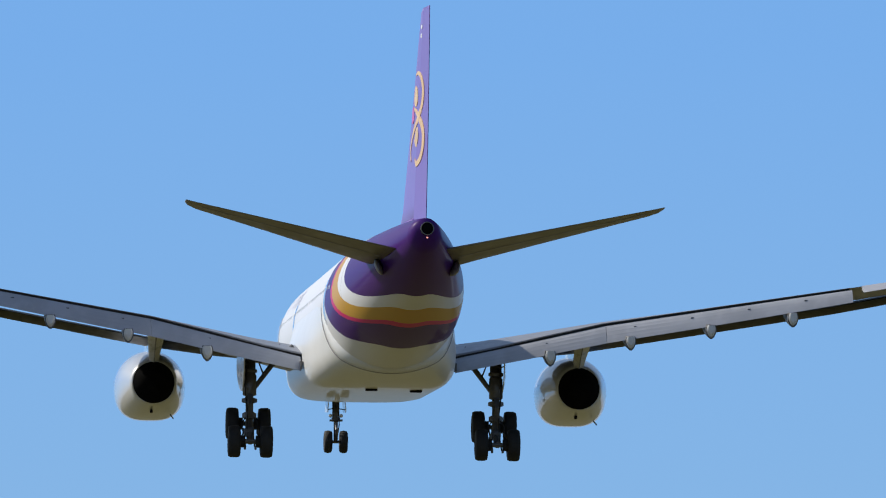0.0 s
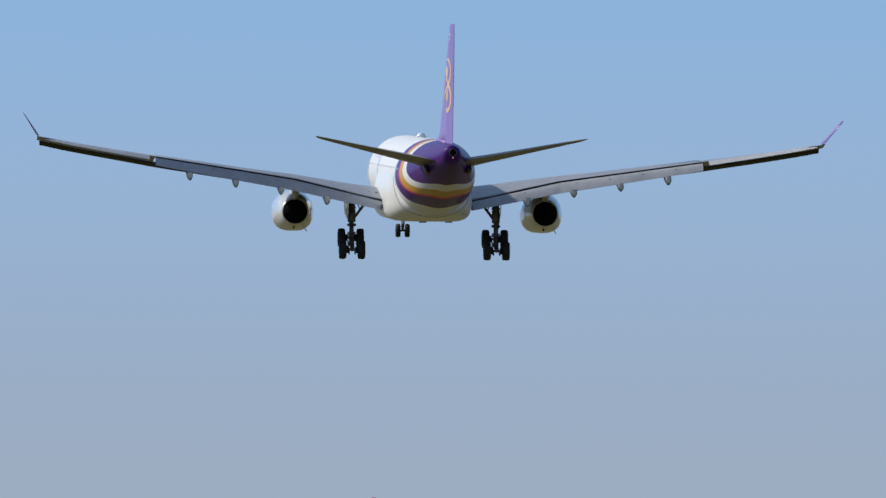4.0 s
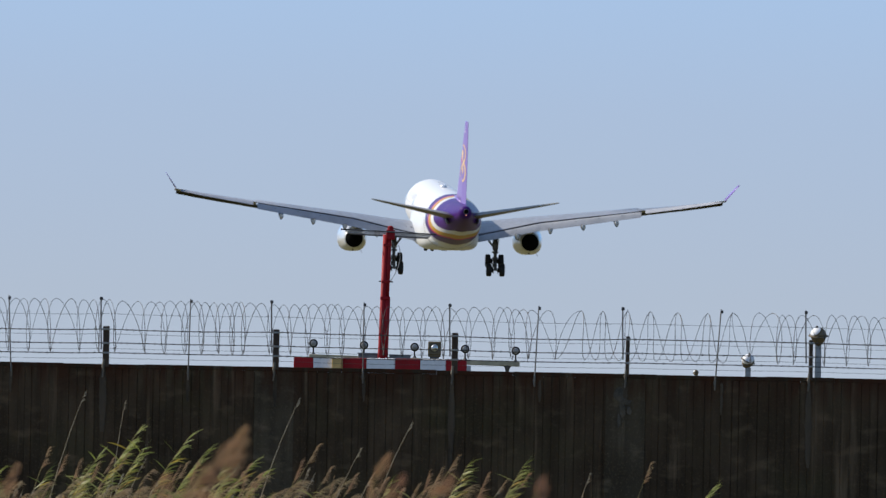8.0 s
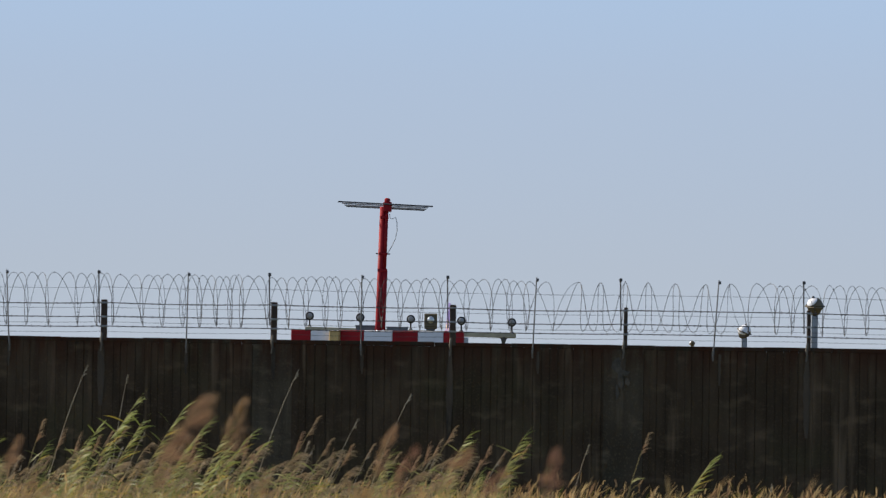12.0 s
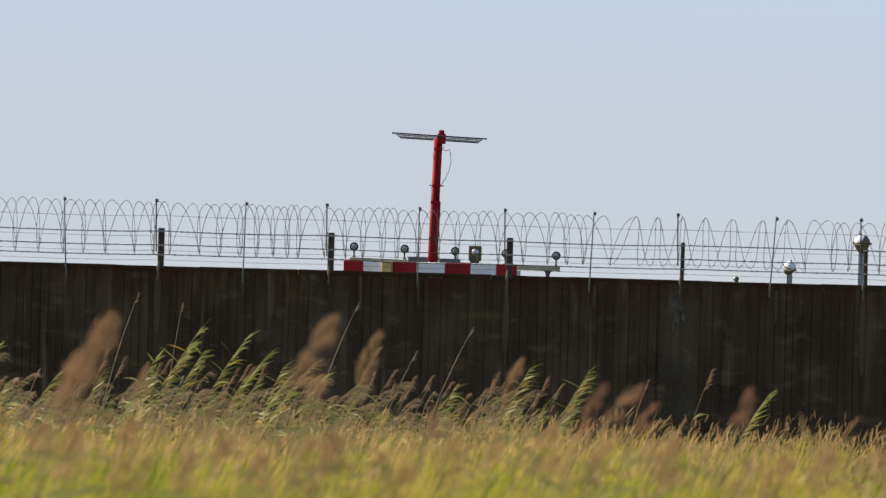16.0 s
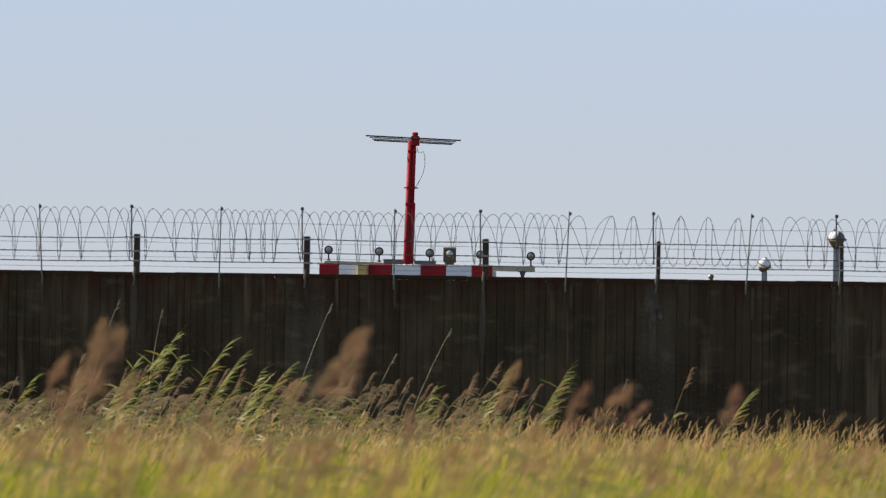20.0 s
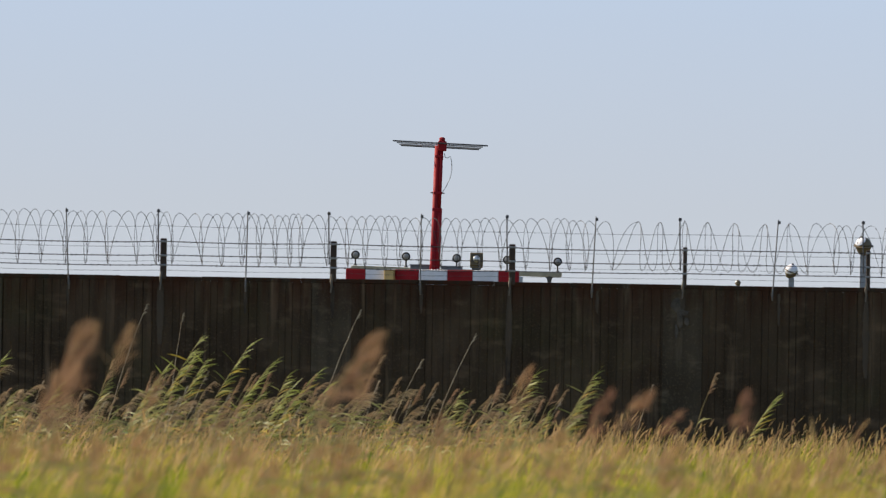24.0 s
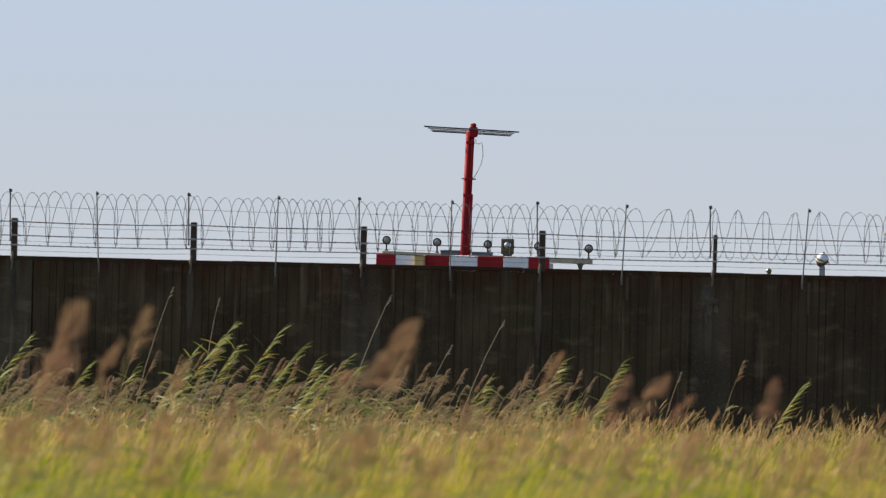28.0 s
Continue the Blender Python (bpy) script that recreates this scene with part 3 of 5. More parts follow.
    for side in (1, -1):
        # tailplane
        rows = []
        for x, le, te, z, th in [(0.7, -22.2, -28.3, 1.3, 0.75), (2.5, -23.6, -28.75, 1.66, 0.58), (6, -26.2, -29.65, 2.35, 0.36), (9.2, -28.55, -30.45, 2.98, 0.18), (9.55, -29.1, -30.6, 3.05, 0.12), (9.7, -29.8, -30.75, 3.08, 0.05)]:
            rows.append(foil(x, le, te, z + 0.02 - 0.05 * (le - te), th * 1.05, hang=-0.05 * (le - te)))
        part("tailplane", mirrored(loft(rows), side), M_STAB, jet, "grey tailplane", True)
        hinge = []
        for x, le, te, z, th in [(1.6, -22.9, -28.5, 1.48, 0.66), (2.5, -23.6, -28.75, 1.66, 0.58), (6, -26.2, -29.65, 2.35, 0.36), (9.0, -28.4, -30.4, 2.94, 0.19)]:
            hinge.append((side * x, le + (te - le) * 0.7, z + 0.02 - 0.015 * (le - te) - th * 0.363))
        part("elevator_gap", tube(hinge, 0.025, 5), M_SEAM, jet, "thin dark elevator gap")
        seal = part("root_seal", mirrored(turned([(0.02, -1.5), (0.22, -1.1), (0.32, -0.3), (0.28, 0.7), (0.02, 1.5)], "y", 16), side), M_SEAM, jet, "grey tailplane root seal", True)
        moved(seal, Matrix.Translation((side * 1.52, -25.4, 0.80)) @ pose(0, 0, 0, 8, side * 25, side * 8) @ Matrix.Diagonal((0.45, 1, 1.1, 1)))
        # wing box, up to the flap cove
        rows = []
        for x in (1.5, 2.9, 5, 7.5, 9.8, 13, 16.5, 20.3):
            c = wing_le(x) - wing_te(x)
            rows.append(foil(x, wing_le(x), wing_te(x) + 0.45, wing_z(x), float(np.interp(x, [3, 5.5, 8, 10, 14], [0.092, 0.084, 0.074, 0.060, 0.042])) * c, lift=0.0, hang=root_droop(x)))
        for x in (20.35, 24, 27, 28.7, 29.1):
            c = wing_le(x) - wing_te(x)
            rows.append(foil(x, wing_le(x), wing_te(x) + (0.75 if x < 28.6 else 0.0), wing_z(x) - 0.26, 0.075 * c, lift=0.0, hang=-0.26))
        part("wing", mirrored(loft(rows), side), M_WING, jet, "grey swept wing", True)
        # solid near-black strip: shade in the cove between wing and flap
        rows = [[(x, wing_te(x) + o, wing_z(x) - root_droop(x) * (1 - o / 6) + dz) for o, dz in ((2.4, -0.14), (0.55, -0.025), (0.52, -0.2), (1.9, -0.5))] for x in (3.0, 6, 9.8, 13, 17, 20.2)]
        part("flap_cove", mirrored(loft(rows), side), M_COVE, jet, "near-black strip for the shade under the trailing edge")
        # flaps, hanging down behind the wing
        for xs, drops, ch in (((3.35, 6.5, 9.885), (0.48, 0.56, 0.63), 0.80), ((9.9, 13, 16.5, 20.3), (0.63, 0.58, 0.51, 0.41), 0.70)):
            rows = []
            for x, drop in zip(xs, drops):
                k = 1 - 0.25 * (x - 3) / 17
                y0 = wing_te(x) + 0.48
                rows.append(foil(x, y0, y0 - max(ch, 0.80 - 0.03 * (x - 9.9)) * k if x > 9.89 else y0 - ch * k, wing_z(x) - root_droop(x) - 0.17 * k, 0.25 * k, lift=0.05, hang=drop + 0.12))
            flap = part("flap", mirrored(loft(rows), side), M_FLAP, jet, "lowered grey flap")
            for x in ((4.6, 7.4) if ch > 0.75 else (11.2, 13.6, 16.0, 18.4)):
                drop, k = float(np.interp(x, xs, drops)), 1 - 0.25 * (x - 3) / 17
                y0 = wing_te(x) + 0.48 - ch * k * 0.36
                part("flap_bracket", mirrored(box(x, y0, wing_z(x) - root_droop(x) - 0.29 * k - drop * 0.36 + 0.14 * k, 0.24, 0.14, 0.05, 0.01), side), M_GEAR, flap, "dark flap bracket")
            if ch > 0.75:
                part("flap_seal", mirrored(box(xs[0], wing_te(xs[0]) - 0.12, wing_z(xs[0]) - root_droop(xs[0]) - 0.29 - drops[0] * 0.5, 0.10, 0.95, 0.36, 0.03), side), M_GEAR, flap, "grey flap end seal")
        rows = []
        for x, drop in ((20.75, 0.30), (22.5, 0.28), (24, 0.25), (26.5, 0.20), (28.5, 0.15)):
            rows.append(foil(x, wing_te(x) + 0.85, wing_te(x) - 0.15, wing_z(x) + 0.0, 0.16, hang=drop))
        part("aileron", mirrored(loft(rows), side), M_FLAP, jet, "grey aileron drooped with the flaps")
        # slats, run out ahead of and below the leading edge
        for x0, x1 in ((4.2, 9.2), (9.6, 15.39), (15.4, 20.19), (20.2, 24.59), (24.6, 28.9)):
            rows = []
            for x in (x0, (x0 + x1) / 2, x1):
                ch = 0.16 * (wing_le(x) - wing_te(x)) + 0.25
                rows.append(foil(x, wing_le(x) + 0.55, wing_le(x) + 0.55 - ch, wing_z(x) - float(np.interp(x, [4, 10, 20, 29], [0.25, 0.68, 0.66, 0.46])), float(np.interp(x, [4.2, 6.5, 8], [0.12, 0.30, 0.42])), hang=-0.1))
            part("slat", mirrored(loft(rows), side), M_SLAT, jet, "leading edge slat run out, its shaded rear coloured near-black")
        # winglet
        rows = []
        for t, le, te, th in ((0, -6.9, -9.2, 0.16), (0.5, -8.3, -10.3, 0.11), (1, -9.9, -11.35, 0.05)):
            x, z = 29.0 + 1.18 * t, wing_z(29.0) + 0.02 + 1.72 * t
            rows.append([(x + o * 0.8, y, z - o * 0.6) for y, o in ((le, 0), ((le * 2 + te) / 3, th / 2), (te, 0.012), (te, -0.012), ((le * 2 + te) / 3, -th / 2))])
        part("winglet", mirrored(loft(rows), side), M_SHEENPURPLE, jet, "purple winglet", True)
        # flap track fairings, keeled below and cut off behind
        for x in (7.45, 10.9, 14.3, 17.75):
            k = 1.0 if x < 10 else 0.9
            keel = ((-0.8, 0.55), (0.8, 0.55), (1.0, 0.1), (0.95, -0.3), (0.6, -0.78), (0.18, -1.02), (-0.18, -1.02), (-0.6, -0.78), (-0.95, -0.3), (-1.0, 0.1))
            rows = []
            for t, w, h, dz in ((0, 0.03, 0.05, -0.25), (0.15, 0.17, 0.26, -0.35), (0.4, 0.27, 0.42, -0.52), (0.7, 0.28, 0.45, -0.70), (0.97, 0.26, 0.43, -0.84)):
                y = wing_te(x) + 2.6 - 2.95 * t
                rows.append([(x + w * k * a, y, wing_z(x) - 0.22 + dz * k + h * k * b) for a, b in keel])
            # dark grey body for the shaded sides, pale cap for the lit rear
            can = part("flap_fairing", mirrored(loft(rows), side), M_GEAR, jet, "flap track fairing, shaded sides in dark grey, lit rear in pale")
            rows = []
            for t, w, h, dz in ((0.965, 0.225, 0.375, -0.82), (0.99, 0.21, 0.35, -0.80), (1.01, 0.14, 0.27, -0.76)):
                y = wing_te(x) + 2.6 - 2.95 * t
                rows.append([(x + w * k * a, y, wing_z(x) - 0.22 + dz * k + h * k * b) for a, b in keel])
            part("tail_cap", mirrored(loft(rows), side), M_FAIRING, can, "pale cap for the lit rear face")
            part("fairing_strut", mirrored(tube([(x + 0.12, wing_te(x) + 0.2, wing_z(x) - 0.75), (x + 0.42, wing_te(x) + 0.5, wing_z(x) - 0.40)], 0.03, 6), side), M_GEAR, can)
        # engine
        ex, ez = 9.42, -2.85
        nac = [(0.93, 4.1), (0.97, 4.12), (1.08, 4.5), (1.3, 5.4), (1.47, 6.6), (1.57, 7.8), (1.58, 9.0), (1.5, 10.0), (1.34, 10.5), (1.18, 10.45), (1.12, 10.0), (1.12, 9.0), (0.2, 9.0)]
        shell = turned(nac, "y", 48, (ex, 0, ez))
        for v in shell.verts:
            # the cowl is squared off below, where the gearbox sits
            dx, dz = v.co.x - ex, v.co.z - ez
            r = math.hypot(dx, dz)
            if dz < 0 and r > 0.95:
                k = 1 + 0.075 * (2 * dx * dz / r ** 2) ** 2 * (r - 0.95) / 0.6 - 0.03 * (dz / r) ** 8
                v.co.x, v.co.z = ex + dx * k, ez + dz * k
        eng = part("engine", mirrored(shell, side), M_COWL, jet, "white engine nacelle", True)
        part("nozzle", mirrored(turned([(0.92, 4.06), (0.915, 4.13), (0.88, 4.6), (0.7, 6.0), (0.05, 6.0)], "y", 32, (ex, 0, ez)), side), M_NOZZLE, eng, "black exhaust nozzle", True)
        part("exhaust_plug", mirrored(turned([(0.02, 4.5), (0.2, 4.9), (0.38, 5.4), (0.5, 6.0)], "y", 20, (ex, 0, ez)), side), M_NOZZLE, eng, "dark exhaust cone", True)
        part("drain_mast", mirrored(box(ex - 0.05 * side, 5.0, ez - 1.24, 0.12, 0.3, 0.14, 0.03), side), M_NOZZLE, eng, "dark drain mast")
        part("drain_pipe", mirrored(tube([(ex + 0.85 * side, 6.2, ez - 1.33), (ex + 0.97 * side, 5.9, ez - 1.52)], 0.03, 6), side), M_GEAR, eng)
        rows = []
        for z, y0, y1, w in ((-1.75, 9.5, 4.2, 0.42), (-1.1, 8.6, 2.4, 0.56), (-0.45, 6.5, 0.3, 0.6)):
            rows.append([(ex, y0, z), (ex + w / 2, y0 - 0.8, z), (ex + w / 2, y1 + 0.9, z), (ex, y1, z), (ex - w / 2, y1 + 0.9, z), (ex - w / 2, y0 - 0.8, z)])
        part("pylon", mirrored(loft(rows), side), M_WHITE, eng, "white engine pylon")
        for name, q, mat, wide in (("pylon_fairing", 0.0, M_FAIRING, 1.0), ("pylon_recess", -0.04, M_GEAR, 0.42)):
            tail = [[(ex + w * wide * a, y + q + 0.35 * abs(a), z) for a in (-1, -0.45, 0, 0.45, 1)] + [(ex, y + 1.2, z)] for z, y, w in ((-1.98, 4.05, 0.20), (-1.55, 3.4, 0.26), (-1.05, 2.2, 0.34), (-0.7, 1.4, 0.42))]
            part(name, mirrored(loft(tail), side), mat, eng, "pale rear pylon fairing" if wide == 1.0 else "dark grey strip down the pylon's rear")
        # main gear: leaning bogie, rear wheels low
        gx = 5.4
        gear = part("main_gear_leg", mirrored(tube([(gx, 0.25, -1.2), (gx, 0.1, -2.6), (gx, 0.08, -2.65), (gx, -0.05, -3.5), (gx, -0.1, -3.55), (gx, -0.2, -5.15)], [0.26, 0.26, 0.3, 0.3, 0.17, 0.17], 14), side), M_GEAR, jet, "grey main landing gear leg", True)
        fb = tube([(gx, 0.82, -4.73), (gx, -1.16, -5.58)], 0.15, 10)
        part("bogie_beam", mirrored(fb, side), M_GEAR, gear)
        part("side_stay", mirrored(tube([(gx - 0.1, 0.0, -3.35), (gx - 0.95, 0.3, -2.2), (gx - 1.9, 0.6, -1.3)], [0.1, 0.12, 0.1], 8), side), M_GEAR, gear, "diagonal side stay")
        part("drag_stay", mirrored(tube([(gx - 0.1, 0.2, -2.0), (gx - 0.8, 0.4, -2.0), (gx - 1.3, 0.55, -1.5)], 0.06, 6), side), M_GEAR, gear)
        part("torque_link", mirrored(loft([[(gx - 0.13, -0.42, -3.5), (gx + 0.13, -0.42, -3.5), (gx + 0.1, -0.2, -3.5), (gx - 0.1, -0.2, -3.5)], [(gx - 0.07, -0.8, -3.95), (gx + 0.07, -0.8, -3.95), (gx + 0.07, -0.68, -3.95), (gx - 0.07, -0.68, -3.95)], [(gx - 0.13, -0.45, -4.5), (gx + 0.13, -0.45, -4.5), (gx + 0.1, -0.25, -4.5), (gx - 0.1, -0.25, -4.5)]]), side), M_GEAR, gear)
        part("gear_door", mirrored(loft([[(gx + 0.26 + q, 1.0, z), (gx + 0.31 + q, 1.0, z), (gx + 0.31, -1.0 * k, z), (gx + 0.26, -1.0 * k, z)] for z, q, k in ((-1.25, 0.20, 1.0), (-1.9, 0.22, 1.0), (-2.5, 0.21, 0.9), (-2.9, 0.16, 0.6), (-3.2, 0.08, 0.1), (-3.3, 0.02, -0.4))]), side), M_FAIRING, gear, "pale gear leg door")
        part("door_rod", mirrored(tube([(gx, 0.0, -2.2), (gx + 0.34, -0.2, -2.1)], 0.03, 6), side), M_GEAR, gear)
        part("bogie_pivot", mirrored(box(gx, -0.18, -5.14, 0.42, 0.5, 0.42, 0.08), side), M_GEAR, gear)
        for dx in (-0.2, 0.2):
            part("brake_rod", mirrored(tube([(gx + dx, 0.78, -4.95), (gx + dx, -0.2, -5.42), (gx + dx, -1.1, -5.82)], 0.035, 6), side), M_GEAR, gear)
            part("brake_hose", mirrored(tube([(gx + dx * 0.6, -0.3, -4.4), (gx + dx * 1.7, -0.55, -4.75), (gx + dx * 1.5, -0.8, -5.2), (gx + dx * 1.9, -1.1, -5.35)], 0.028, 6), side), M_TYRE, gear)
            part("tie_point", mirrored(box(gx + dx * 1.15, -1.2, -5.86, 0.1, 0.16, 0.16, 0.03), side), M_GEAR, gear)
        part("retraction_jack", mirrored(tube([(gx - 0.15, 0.35, -1.5), (gx - 0.75, 0.45, -1.72), (gx - 1.35, 0.55, -1.25)], [0.05, 0.07, 0.05], 8), side), M_GEAR, gear)
        part("lock_link", mirrored(tube([(gx - 0.6, 0.25, -2.55), (gx - 0.42, 0.3, -2.1), (gx - 0.95, 0.42, -1.75)], 0.04, 6), side), M_GEAR, gear)
        part("upper_collar", mirrored(turned([(0.24, -0.1), (0.33, -0.06), (0.33, 0.06), (0.24, 0.1)], "z", 14, (gx, 0.12, -2.45)), side), M_GEAR, gear)
        part("leg_cap", mirrored(turned([(0.18, -0.16), (0.31, -0.1), (0.31, 0.1), (0.2, 0.16)], "z", 14, (gx, -0.14, -4.42)), side), M_GEAR, gear)
        part("hydraulic_line", mirrored(tube([(gx + 0.15, -0.3, -2.4), (gx + 0.2, -0.42, -3.4), (gx + 0.1, -0.5, -4.3), (gx + 0.12, -0.6, -5.0)], 0.03, 6), side), M_TYRE, gear)
        part("pitch_trimmer", mirrored(tube([(gx, 0.15, -4.1), (gx, 0.7, -4.65)], 0.08, 8), side), M_GEAR, gear)
        part("leg_collar", mirrored(turned([(0.2, -0.12), (0.34, -0.08), (0.34, 0.08), (0.2, 0.12)], "z", 14, (gx, -0.08, -3.75)), side), M_GEAR, gear)
        for wy, wz in ((0.82, -4.73), (-1.16, -5.58)):
            for dx in (-0.36, 0.36):
                part("brake_unit", mirrored(turned([(0.1, -0.13), (0.27, -0.12), (0.27, 0.12), (0.1, 0.13)], "x", 14, (gx + dx, wy, wz)), side), M_TYRE, gear)
            part("axle", mirrored(tube([(gx - 0.75, wy, wz), (gx + 0.75, wy, wz)], 0.1, 8), side), M_GEAR, gear)
            for dx in (-0.7, 0.7):
                prof = [(0.3, -0.2), (0.55, -0.27), (0.65, -0.25), (0.695, -0.15), (0.7, 0), (0.695, 0.15), (0.65, 0.25), (0.55, 0.27), (0.3, 0.2)]
                part("tyre", mirrored(turned(prof, "x", 28, (gx + dx, wy, wz)), side), M_TYRE, gear, "black main wheel tyre", True)
                part("wheel_rim", mirrored(turned([(0.05, -0.21), (0.3, -0.2), (0.3, 0.2), (0.05, 0.21)], "x", 16, (gx + dx, wy, wz)), side), M_GEAR, gear)
    # nose gear
    ny = 25.4
    ng = part("nose_gear_leg", tube([(0, ny + 0.3, -2.6), (0, ny + 0.15, -3.5), (0, ny + 0.12, -3.55), (0, ny, -4.6)], [0.17, 0.17, 0.1, 0.1], 12), M_GEAR, jet, "grey nose gear leg", True)
    part("steering_collar", box(0, ny + 0.13, -3.55, 0.40, 0.3, 0.22, 0.05), M_GEAR, ng)
    part("nose_torque_link", tube([(0, ny - 0.1, -3.7), (0, ny - 0.4, -4.05), (0, ny - 0.1, -4.4)], 0.05, 6), M_GEAR, ng)
    part("nose_axle", tube([(-0.4, ny, -4.6), (0.4, ny, -4.6)], 0.07, 8), M_GEAR, ng)
    for dx in (-0.36, 0.36):
        prof = [(0.25, -0.14), (0.42, -0.19), (0.5, -0.15), (0.53, 0), (0.5, 0.15), (0.42, 0.19), (0.25, 0.14)]
        part("nose_tyre", turned(prof, "x", 24, (dx, ny, -4.6)), M_TYRE, ng, "black nose wheel tyre", True)
        s = math.copysign(1, dx)
        part("nose_gear_door", loft([[(s * (w + o), ny + y, z + q) for o, y, q in ((0, 1.4, 0), (0.04, 1.4, 0), (0.04, -0.6, -0.08), (0, -0.6, -0.08))] for w, z in ((0.34, -2.5), (0.40, -3.0), (0.40, -3.18))]), M_FAIRING, ng, "pale nose gear door")
        part("nose_door_link", tube([(s * 0.12, ny, -3.05), (s * 0.40, ny, -3.1)], 0.025, 6), M_TYRE, ng)
        part("taxi_lamp", turned([(0.02, -0.1), (0.085, -0.06), (0.09, 0.05), (0.02, 0.06)], "y", 12, (s * 0.25, ny + 0.1, -3.38)), M_BARW, ng, "pale taxi lamp")
        part("steering_jack", tube([(s * 0.1, ny - 0.12, -3.62), (s * 0.3, ny - 0.1, -3.6)], 0.05, 8), M_GEAR, ng)
    part("nose_drag_stay", tube([(0, ny + 0.1, -3.4), (0, ny + 1.3, -2.6)], 0.07, 8), M_GEAR, ng)
    part("nose_hose", tube([(0.1, ny - 0.12, -3.2), (0.14, ny - 0.3, -3.8), (0.06, ny - 0.16, -4.4)], 0.025, 6), M_TYRE, ng)
    # aerials and small fittings on the back and belly
    part("dome_aerial", turned([(0.38, 0), (0.34, 0.2), (0.2, 0.34), (0.03, 0.38)], "z", 20, (0, 4, 2.78)), M_WHITE, jet, "white dome aerial", True)
    part("blade_aerial", loft([[(-0.03, 12, 2.75), (0.03, 12, 2.75), (0.03, 11.5, 2.75), (-0.03, 11.5, 2.75)], [(-0.015, 11.75, 3.2), (0.015, 11.75, 3.2), (0.015, 11.5, 3.2), (-0.015, 11.5, 3.2)]]), M_WHITE, jet)
    for x, y in ((-0.4, -5), (1.6, -4)):
        part("belly_vent", box(x, y, -3.38, 0.5, 0.5, 0.14, 0.02), M_NOZZLE, jet)
    # windows and doors along both flanks
    for side in (1, -1):
        me = None
        for i in range(44):
            y = 24.0 - i * 0.86
            if y < -13:
                break
            if 1.0 < (y % 12) < 1.9:
                continue
            if me is None:
                ob = part("cabin_window", box(side * 2.748, y, 0.55, 0.03, 0.20, 0.28, 0.008), M_PANE, jet)
                me = ob.data
            else:
                ob = new("cabin_window", me)
                ob.parent = jet
                ob.location = (0, y - 24.0, 0)
        for y in (24.9, 12.5, -9.6):
            part("cabin_door", skin_patch(y, y - 1.05, -18, 22, side), M_WHITE, jet, "white cabin door")
    # lettering along the flank is too small to read: plain bars
    for i in range(9):
        part("name_bar", skin_patch(21.0 - i * 1.15, 20.3 - i * 1.15, 22, 36, -1), M_NAME, jet, "purple lettering bar")
    return jet


jet = airliner()

# ---- ground ----
WALL_Y, WALL_TOP = 140.0, 3.665
COPE = WALL_TOP - 0.02                # top of the coping; the posts' datum is a little higher


def ground_mesh():
    bm = bmesh.new()
    xs = [-4000, -1500, -600, -200, -60, -25, -10, 0, 10, 25, 60, 200, 600, 1500, 4000]
    ys = [-400, -60, -10, 0, 20, 40, 60, 80, 100, 120, 139, 150, 200, 400, 900, 1600, 2600, 4600]
    grid = [[bm.verts.new((x, y, 0)) for x in xs] for y in ys]
    for a, b in zip(grid, grid[1:]):
        for i in range(len(xs) - 1):
            bm.faces.new((a[i], a[i + 1], b[i + 1], b[i]))
    return bm


ground = tagged(part("ground", ground_mesh(), M_GROUND), "dry earth ground under grass", "ground", kind="structure")

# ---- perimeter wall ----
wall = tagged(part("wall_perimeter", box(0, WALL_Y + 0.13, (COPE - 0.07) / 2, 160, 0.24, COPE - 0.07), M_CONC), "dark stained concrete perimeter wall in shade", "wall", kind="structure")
POSTS = [-12.3, -9.5, -6.72, -3.919, -1.243, 1.553, 4.268, 7.143, 9.95, 12.7]
MIDS = [(-10.9, 0.02), (-8.15, -0.03), (-5.45, 0.06), (-2.6, -0.02), (0.12, 0.0), (2.86, -0.05), (5.72, -0.08), (8.5, 0.03), (11.3, -0.04)]


def fence_post(x, slim, group):
    """A short dark post bolted to the wall's face, with a thin pole rising behind it."""
    p = thing("fence_post", "short dark weathered post with thin pole on the wall", "fence post", Matrix.Translation((x, WALL_Y - 0.01, WALL_TOP)), group)
    w = 0.062 if slim else 0.10
    stub = part("stub", box(0, 0, 0.25, w, 0.09, 0.64, 0.012), M_POST, p)
    for v in stub.data.vertices:
        v.co.x += 0.006 * math.sin(v.co.z * 9 + x)
    part("pole", tube([(-0.07, 0.05, 0.2), (-0.085, 0.05, 0.7), (-0.09, 0.05, 1.03)], 0.011, 6), M_DARKSTEEL, p, "thin steel pole")
    part("pole_cap", box(-0.085, 0.03, 1.0, 0.05, 0.06, 0.05, 0.01), M_DARKSTEEL, p)
    for z in (0.52, 0.30, 0.15):
        part("staple", box(0.0, -0.055, z, w + 0.03, 0.02, 0.03, 0.006), M_STEEL, p)
    part("foot_strap", tube([(-0.02, -0.062, 0.05), (-0.035, -0.065, -0.06), (-0.025, -0.063, -0.14), (-0.04, -0.062, -0.24)], [0.018, 0.022, 0.017, 0.012], 6), M_STRAP, p, "pale weathered foot strap")
    return p


